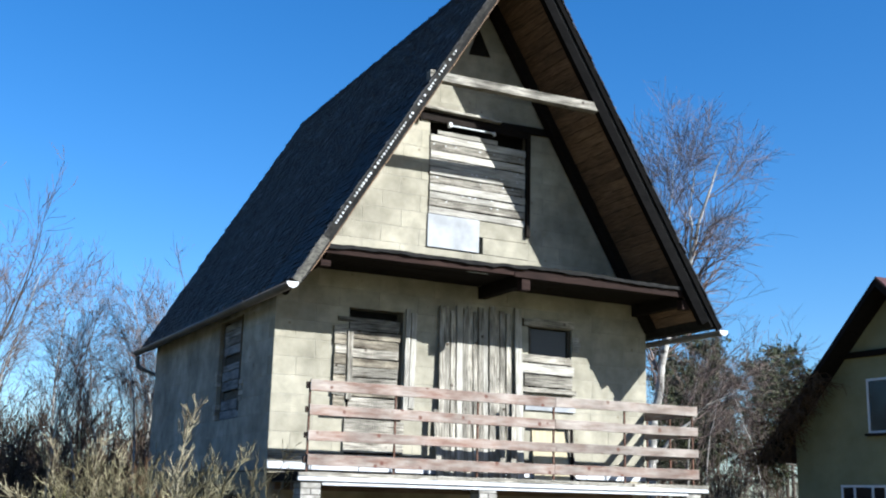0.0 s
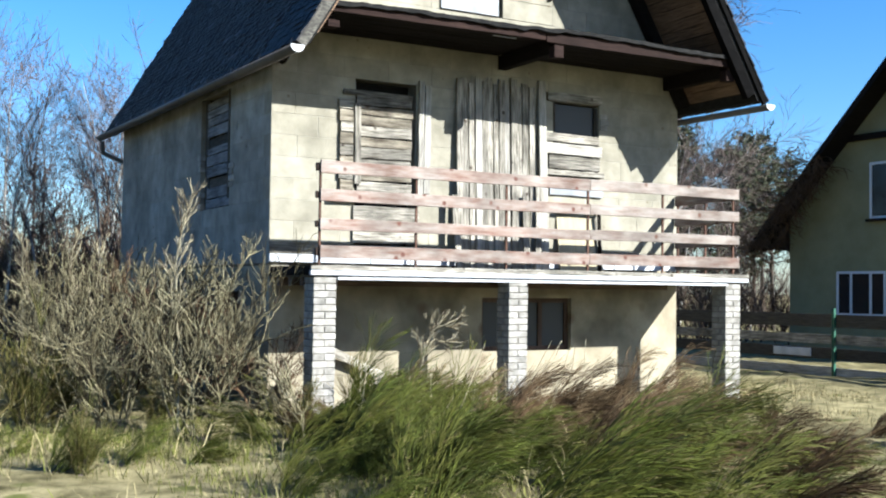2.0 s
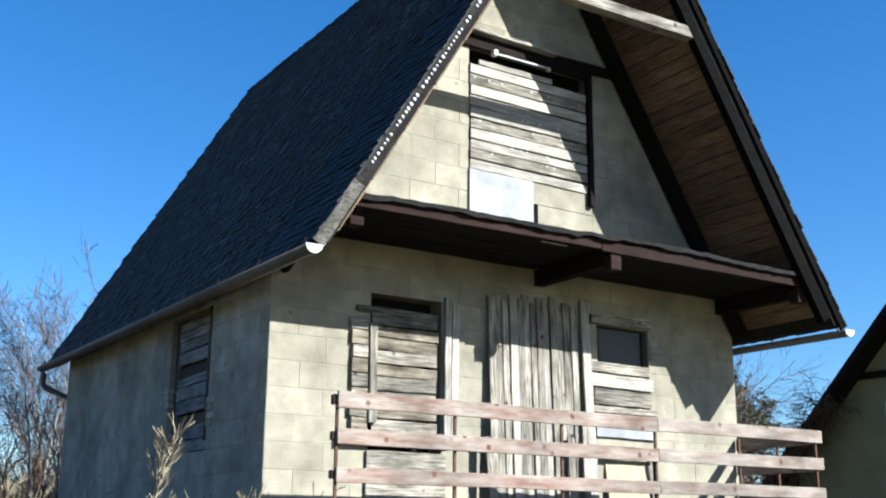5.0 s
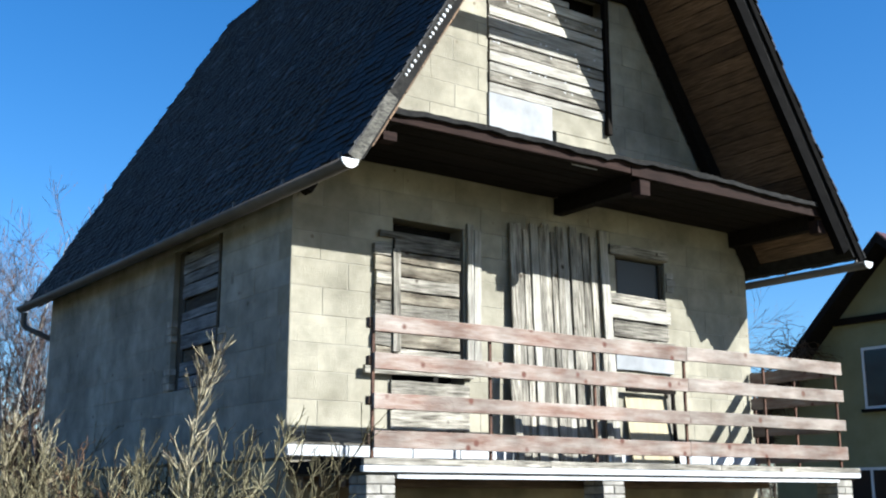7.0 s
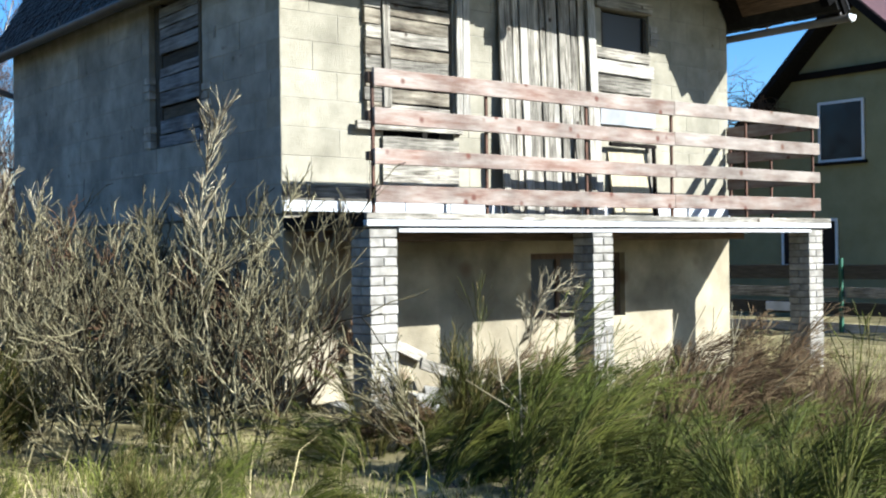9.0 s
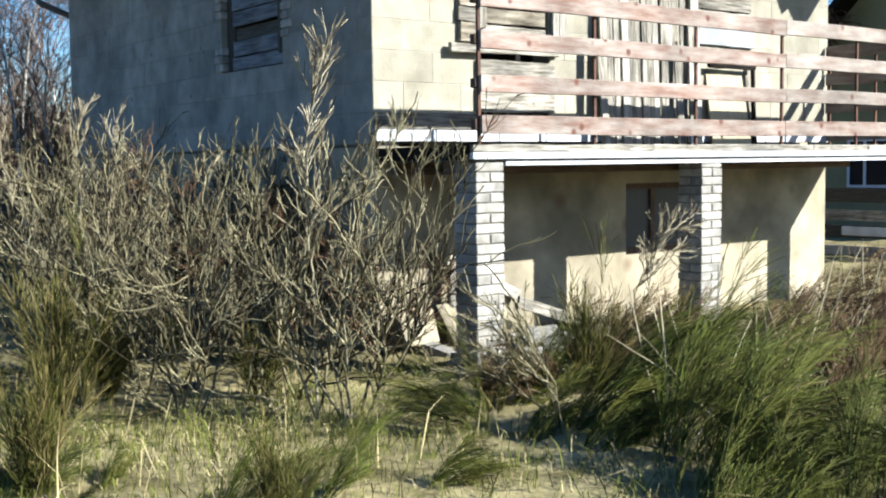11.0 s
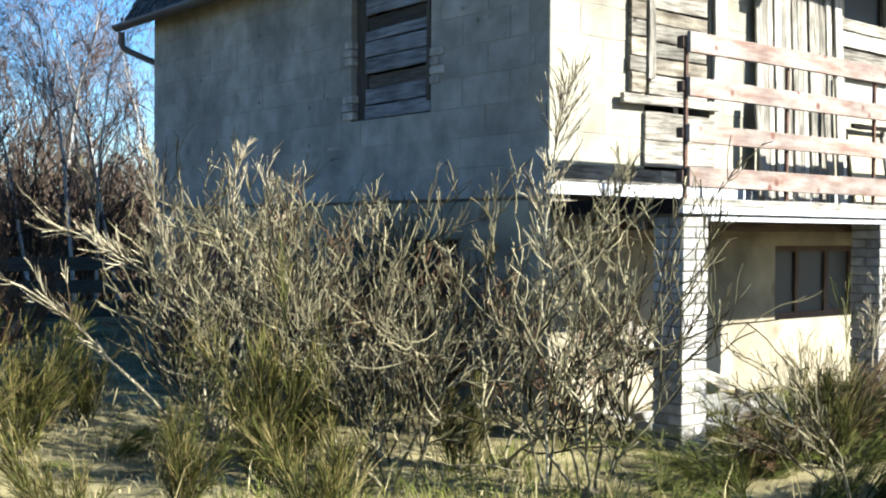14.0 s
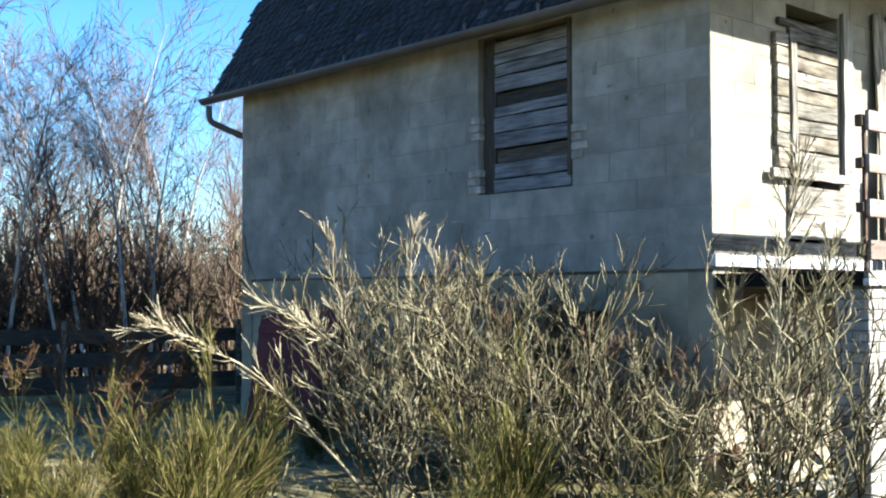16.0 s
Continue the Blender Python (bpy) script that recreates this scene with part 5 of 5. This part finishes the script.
# ---- trees ----
def bare_tree(name, seed, height, trunks, mat, twigmat, label, lean=0.15, limbs=26, twigs=260, fine=900, droop=0.0, fineness=0.0038, white=False):
    rng = np.random.default_rng(seed)
    base = np.c_[rng.normal(0, 0.18, (trunks, 2)) * (trunks > 1), np.full(trunks, -0.1)]
    way = np.c_[rng.normal(0, lean, (trunks, 2)), np.ones(trunks)]
    P, R = shoots(rng, base, way, height * rng.uniform(0.8, 1.0, trunks), np.full(trunks, (0.0095 if white else 0.0068) * height), np.full(trunks, 0.006), 12, 0.03, 0.06)
    g1 = grow(rng, P, R, limbs * trunks, (0.16 * height, 0.36 * height), (22, 55), 8, 0.07, 0.28, 0.004, 0.10, 0.55)
    g2 = grow(rng, *g1, twigs * trunks, (0.06 * height, 0.16 * height), (18, 55), 5, 0.05 - droop, 0.2, 0.003, 0.13, 0.6)
    g3 = grow(rng, *g2, fine * trunks, (0.03 * height, 0.09 * height), (15, 50), 4, 0.02 - droop, 0.15, fineness, 0.12, 0.8)
    root = thing(name, label, "tree")
    put("trunk", tube_mesh("trunk", [(P, R), g1] if white else [(P, R)], mat, 7), root)
    put("crown", tube_mesh("crown", [g2] if white else [g1, g2], twigmat, 3, [g3]), root)
    return root


def leaning_birch(seed):
    """An old birch: a forked white trunk that leans, limbs swept upwards, and fine hanging twigs."""
    rng = np.random.default_rng(seed)
    right = np.array([0.78, -0.63, 0.0])
    stems = []
    for path, r0, r1 in ((((0.0, -0.1), (0.25, 4.3), (0.75, 6.8), (1.5, 9.4), (2.0, 11.3), (2.75, 13.2)), 0.17, 0.012), (((0.55, 5.9), (0.65, 8.0), (0.75, 10.4), (1.1, 12.9)), 0.075, 0.01),
                         (((0.05, 2.6), (0.75, 3.6), (1.7, 4.6), (2.9, 5.2)), 0.07, 0.01), (((1.15, 8.2), (1.5, 9.6), (1.55, 11.0), (1.7, 12.8)), 0.07, 0.01)):
        K = np.array(path)
        u = np.linspace(0, len(K) - 1, 16)
        P = np.interp(u, np.arange(len(K)), K[:, 0])[:, None] * right + np.interp(u, np.arange(len(K)), K[:, 1])[:, None] * np.array([0, 0, 1.0])
        P[1:-1] += rng.normal(0, 0.035, (14, 3))
        stems.append((P[None], np.linspace(r0, r1, 16)[None]))
    P, R = np.concatenate([p for p, r in stems]), np.concatenate([r for p, r in stems])
    g1 = grow(rng, P, R, 80, (1.8, 4.2), (28, 64), 8, 0.045, 0.26, 0.006, 0.12, 0.5)
    g2 = grow(rng, *g1, 720, (0.8, 2.1), (18, 50), 5, 0.01, 0.2, 0.0032, 0.13, 0.6)
    g3 = grow(rng, *g2, 4200, (0.4, 1.1), (15, 50), 4, -0.03, 0.15, 0.0044, 0.12, 0.8)
    root = thing("birch_tree", "bare leaning birch with a forked white trunk and fine reddish twigs", "tree")
    put("trunk", tube_mesh("trunk", [(P, R)], BIRCHBARK, 8), root)
    put("crown", tube_mesh("crown", [g1, g2], BIRCHTWIG, 4, [g3]), root)
    return root


birch = leaning_birch(5)
birch.matrix_basis = pose(16.05, 13.0, 0) @ Matrix.Scale(0.94, 4)
tagged(birch, group="birches")
sap = bare_tree("birch_tree", 2, 7.5, 1, BIRCHBARK, BIRCHTWIG, "slender bare birch with a white trunk", 0.06, 20, 130, 420, 0.02)
sap.matrix_basis = pose(1.3, 14.5, 0)
tagged(sap, group="birches")
willow = bare_tree("willow_tree", 3, 8.0, 3, BARK, TWIGBROWN, "bare grey willow with several upright stems", 0.2, 14, 80, 300)
willow.matrix_basis = pose(-2.3, 13.6, 0) @ Matrix.Scale(1.0, 4)
tagged(willow, group="willows")
alder = bare_tree("alder_tree", 4, 7.0, 1, BARK, BIRCHTWIG, "bare dark-stemmed alder with fine twigs", 0.08, 22, 150, 460)
alder.matrix_basis = pose(0.2, 17.0, 0)
tagged(alder, group="alders")
for x, y, s in ((3.2, 16.0, 0.95), (4.6, 18.5, 1.05), (-2.2, 18.5, 1.1), (6.0, 20.5, 1.1), (3.6, 22.0, 1.2), (-4.5, 19.5, 1.15), (0.4, 22.5, 1.2),
                (7.6, 23.5, 1.1), (-6.5, 17, 1.1), (-8.5, 20, 1.2), (19.6, 15.6, 0.95), (22.4, 18.2, 0.95), (24.2, 16.4, 0.9), (20.8, 20.5, 1.0), (14.6, 12.6, 0.7)):
    copy_thing(sap, pose(x, y, 0, 0, 0, rv.uniform(0, 360)) @ Matrix.Scale(s, 4))
TRUNKS = ((-1.18, 12.2, 0.8), (-0.2, 12.1, 0.7), (0.26, 12.3, 0.75), (0.84, 12.0, 0.85), (1.24, 12.2, 0.7), (1.75, 12.3, 0.75))
for x, y, s in TRUNKS:
    copy_thing(sap, pose(x, y, 0, 0, rv.uniform(-3, 3), rv.uniform(0, 360)) @ Matrix.Scale(s, 4))
for x, y, s in ((-3.6, 12.4, 1.1), (-5.6, 14.0, 1.1), (-8.4, 13.5, 1.15), (2.6, 20.5, 0.9)):
    copy_thing(willow, pose(x, y, 0, 0, 0, rv.uniform(0, 360)) @ Matrix.Scale(s, 4))
for x, y, s in ((1.9, 16.2, 0.9), (3.9, 14.6, 0.78), (5.2, 16.6, 0.9), (-3.8, 17.2, 1.05), (6.8, 18.6, 0.95), (0.9, 20.4, 1.1), (4.8, 24, 1.15), (-6.0, 21, 1.15), (8.6, 21.5, 1.0),
                (18.4, 18.4, 0.85), (21.4, 15.0, 0.8), (25.6, 19.6, 0.95), (16.2, 16.4, 0.75)):
    copy_thing(alder, pose(x, y, 0, 0, 0, rv.uniform(0, 360)) @ Matrix.Scale(s, 4))


def pine(seed, height):
    """A pine: straight trunk, whorls of limbs, and tufts of needles on the ends."""
    rng = np.random.default_rng(seed)
    P, R = shoots(rng, np.array([[0, 0, -0.1]]), np.array([[0, 0, 1.0]]), np.array([height]), np.array([0.11]), np.array([0.02]), 10, 0.02, 0.02)
    g1 = grow(rng, P, R, 46, (0.18 * height, 0.32 * height), (58, 88), 6, 0.06, 0.35, 0.008, 0.10, 0.4)
    g2 = grow(rng, *g1, 320, (0.05 * height, 0.12 * height), (25, 60), 4, 0.05, 0.3, 0.006, 0.12, 0.6)
    n = 6000
    N, K = g2[0].shape[:2]
    i, s = rng.integers(0, N, n), rng.integers(1, K, n)
    base = g2[0][i, s] + rng.normal(0, 0.05, (n, 3))
    way = unit(rng.normal(0, 1, (n, 3)) + np.array([0, 0, 0.5]))
    side = unit(np.cross(way, rng.normal(0, 1, (n, 3)))) * 0.028
    tip = base + way * rng.uniform(0.12, 0.26, n)[:, None]
    v = np.stack([base - side, base + side, tip + side * 0.3, tip - side * 0.3], 1).reshape(-1, 3)
    q = np.arange(n * 4).reshape(n, 4)
    root = thing("pine_tree", "dark green pine with a bare lower trunk", "tree", "pines")
    put("trunk", tube_mesh("trunk", [(P, R), g1, g2], BARK, 4), root)
    put("needle_crown", quad_mesh("needle_crown", v, q, NEEDLE), root)
    return root


pine_tree = pine(9, 8.0)
pine_tree.matrix_basis = pose(27.5, 20.5, 0) @ Matrix.Scale(0.9, 4)
for x, y, s in ((25.2, 22.5, 0.9), (30.5, 21.5, 1.0), (28.5, 25.5, 1.1), (33.5, 25, 1.15), (24.0, 27.5, 1.0), (31.5, 30, 1.3), (36, 28, 1.3), (23.0, 20.5, 0.7), (35, 34, 1.5)):
    copy_thing(pine_tree, pose(x, y, 0, 0, 0, rv.uniform(0, 360)) @ Matrix.Scale(s, 4))


def thicket(name, seed, n, area, tall, mat, label):
    """Far bare woods: many thin stems with sparse twigs, in one mesh."""
    rng = np.random.default_rng(seed)
    base = np.c_[rng.uniform(area[0], area[1], n), rng.uniform(area[2], area[3], n), np.full(n, -0.1)]
    P, R = shoots(rng, base, np.c_[rng.normal(0, 0.08, (n, 2)), np.ones(n)], rng.uniform(tall[0], tall[1], n), rng.uniform(0.02, 0.05, n), np.full(n, 0.008), 7, 0.02, 0.05)
    g1 = grow(rng, P, R, n * 9, (0.5, 1.7), (20, 50), 4, 0.06, 0.05, 0.007, 0.1, 0.5)
    g2 = grow(rng, *g1, n * 26, (0.3, 0.9), (18, 50), 3, 0.03, 0.1, 0.008, 0.12, 0.7)
    return tagged(put(name, tube_mesh(name, [(P, R), g1], mat, 3, [g2])), label, "woods", kind="stuff")


thicket("far_woods", 31, 330, (-14, 20, 22, 44), (2.5, 6.0), WOODS, "bare brown young woods behind the house")
thicket("far_woods", 32, 190, (20, 56, 18, 50), (3.0, 6.0), WOODS, "bare brown young woods behind the houses")
# woods out of view, added to block low sky light on the side wall
thicket("far_woods", 35, 110, (-46, -15, -22, 26), (4.0, 7.5), WOODS, "unseen bare brown woods added to dim the left side")
thicket("undergrowth", 33, 760, (-9, 9, 12.6, 22), (1.5, 3.5), WOODS, "bare brown undergrowth between the trees")
thicket("undergrowth", 34, 160, (12.5, 26, 10, 20), (1.0, 2.6), WOODS, "bare brown undergrowth behind the fence")

# ---- neighbouring house ----
nb = thing("neighbour_house", "yellow-green stuccoed house with a dark red gable roof", "house")
NX, NY0, NY1, NR, NRZ, NE = 18.2, 1.6, 9.05, 5.4, 7.15, 3.42
_bm = prism(bmesh.new(), [(NY0, -0.2), (NY1, -0.2), (NY1, NE + 0.25), (NR, NRZ - 0.12), (NY0, NE + 0.25)], "x", NX, NX + 0.3)
part("gable_wall", _bm, STUCCO, nb)
part("long_wall", boxed(NX + 0.3, NX + 9, NY0, NY0 + 0.3, -0.2, NE + 0.2), STUCCO, nb)
part("long_wall", boxed(NX + 0.3, NX + 9, NY1 - 0.3, NY1, -0.2, NE + 0.2), STUCCO, nb)
part("rear_wall", prism(bmesh.new(), [(NY0, -0.2), (NY1, -0.2), (NY1, NE + 0.25), (NR, NRZ - 0.12), (NY0, NE + 0.25)], "x", NX + 8.7, NX + 9), STUCCO, nb)
for ey, sg in ((NY1 + 0.85, 1), (NY0 - 0.85, -1)):
    ez = NRZ - (NRZ - NE) * abs(ey - NR) / abs((NY1 if sg > 0 else NY0) - NR) * 0.96
    part("roof", prism(bmesh.new(), [(ey, ez), (NR, NRZ), (NR, NRZ + 0.16), (ey, ez + 0.16)], "x", NX - 0.62, NX + 9.5), REDTIN, nb, "dark red sheet roof")
    part("barge_board", prism(bmesh.new(), [(ey, ez - 0.1), (NR, NRZ - 0.1), (NR, NRZ + 0.12), (ey, ez + 0.12)], "x", NX - 0.66, NX - 0.622), DARKWOOD, nb)
    part("soffit", prism(bmesh.new(), [(ey, ez - 0.06), (NR, NRZ - 0.06), (NR, NRZ - 0.004), (ey, ez - 0.004)], "x", NX - 0.615, NX - 0.004), DARKWOOD, nb)
part("gable_beam", boxed(NX - 0.12, NX - 0.004, NY0 + 1.7, NY1 - 1.95, 5.40, 5.55), DARKWOOD, nb, "dark timber across the gable")
NPLACE = pose(NX, 0, 0, 0, 0, -90)


def neighbour_window(y0, y1, z0, z1, mull):
    w = window_bars("window", -y1, -y0, z0, z1, -0.05, mull, nb, WHITEPVC, NPLACE, "white-framed window with dark glass")
    part("window_sill", boxed(-y1 - 0.06, -y0 + 0.06, -0.13, -0.002, z0 - 0.07, z0 - 0.005), DARKWOOD, w)
    part("lining", boxed(-y1, -y0, -0.02, -0.003, z0, z1), INSIDE, w)
    return w


neighbour_window(5.25, 6.42, 3.42, 4.82, ())
neighbour_window(5.95, 7.45, 1.0, 2.12, (-7.0, -6.95 + 0.55))
_rng = np.random.default_rng(51)
_n = 150
_s = _rng.uniform(0.45, 1.0, _n)
_b = np.c_[np.full(_n, NX - 0.68) + _rng.normal(0, 0.05, _n), NR + (NY1 + 0.8 - NR) * _s, NRZ - (NRZ - NE) * 0.96 * _s * (NY1 + 0.8 - NR) / (NY1 - NR) - 0.05]
_P, _R = shoots(_rng, _b, _rng.normal(0, 0.6, (_n, 3)) + np.array([-0.2, 0, -0.5]), _rng.uniform(0.4, 1.1, _n), np.full(_n, 0.012), np.full(_n, 0.004), 6, -0.1, 0.3)
_g = grow(_rng, _P, _R, 1100, (0.2, 0.55), (20, 70), 4, -0.1, 0.1, 0.007, 0.25, 0.8)
tagged(put("dry_climber", tube_mesh("dry_climber", [(_P, _R), _g], TWIGBROWN), nb), "withered climber hanging from the verge", kind="stuff")


# ---- fences ----
def board_fence(x0, y0, x1, y1, label, posts, postmat, rows, group):
    """Straight fence of horizontal boards between posts."""
    f = thing("board_fence", label, "fence", group)
    L, turn = math.hypot(x1 - x0, y1 - y0), math.degrees(math.atan2(y1 - y0, x1 - x0))
    f.matrix_basis = pose(x0, y0, 0, 0, 0, turn)
    for i in range(posts):
        x = L * i / (posts - 1)
        part("post", boxed(x - 0.03, x + 0.03, -0.03, 0.03, -0.1, 1.28, edge=0.006), postmat, f)
    n = posts - 1
    for z0, z1, mt in rows:
        for i in range(n):
            put("fence_board", plank_mesh(L / n - 0.012, z1 - z0, 0.025, mt, i), f, pose(L * i / n + 0.006, 0.034, z0, 0, rv.uniform(-0.25, 0.25), 0))
    return f


_f = board_fence(11.6, 14.57, 11.6, -5.83, "dark board fence on green steel posts", 9, GREENPAINT, ((0.93, 1.17, FENCEWOOD), (0.63, 0.80, GREYWOOD), (0.34, 0.55, FENCEWOOD), (0.02, 0.20, PALEWOOD)), "fences")
part("fence_patch", boxed(11.28, 12.2, 0.006, 0.03, 0.38, 0.53, edge=0.004), TIN, _f, "bluish white patch on the fence")
board_fence(-14.0, 11.6, 4.0, 9.3, "dark board fence behind the shrubs", 8, GREYWOOD, ((0.95, 1.15, FENCEWOOD), (0.62, 0.82, FENCEWOOD), (0.26, 0.50, FENCEWOOD)), "fences")

# ---- bricks, blocks and shingles ----
def brick_mesh(x, y):
    bm = boxed(0, x, 0, y, 0, 0.065, edge=0.005)
    me = bpy.data.meshes.new("brick")
    bm.to_mesh(me)
    bm.free()
    me.materials.append(BRICK)
    return me


B_X, B_Y = brick_mesh(0.264, 0.127), brick_mesh(0.127, 0.264)
_r = random.Random(6)
for p, x0, zb in PILLARS:
    for k in range(24):
        z = zb + 0.002 + k * 0.0757
        if z > 1.6:
            break
        for j in range(2):
            if k % 2:
                put("brick", B_X, p, pose(x0 + _r.uniform(-0.003, 0.003), -1.28 + j * 0.137 + _r.uniform(-0.003, 0.003), z))
            else:
                put("brick", B_Y, p, pose(x0 + j * 0.137 + _r.uniform(-0.003, 0.003), -1.28 + _r.uniform(-0.003, 0.003), z))
lay_blocks()
_fr = slope_frame(-1)
_sc = {}
for x, y, w, h, lift, curl in NEAR_SHINGLES:
    key = (round(w, 2), round(lift * 3, 2))
    if key not in _sc:
        v, f = shingle_quads(0, 0, key[0] - 0.004, h, key[1] / 3, 0)
        _sc[key] = mesh_of("shingle", v, f, SHINGLE_P)
    put("shingle", _sc[key], left_slope, _fr @ Matrix.Translation((x, y, 0)))
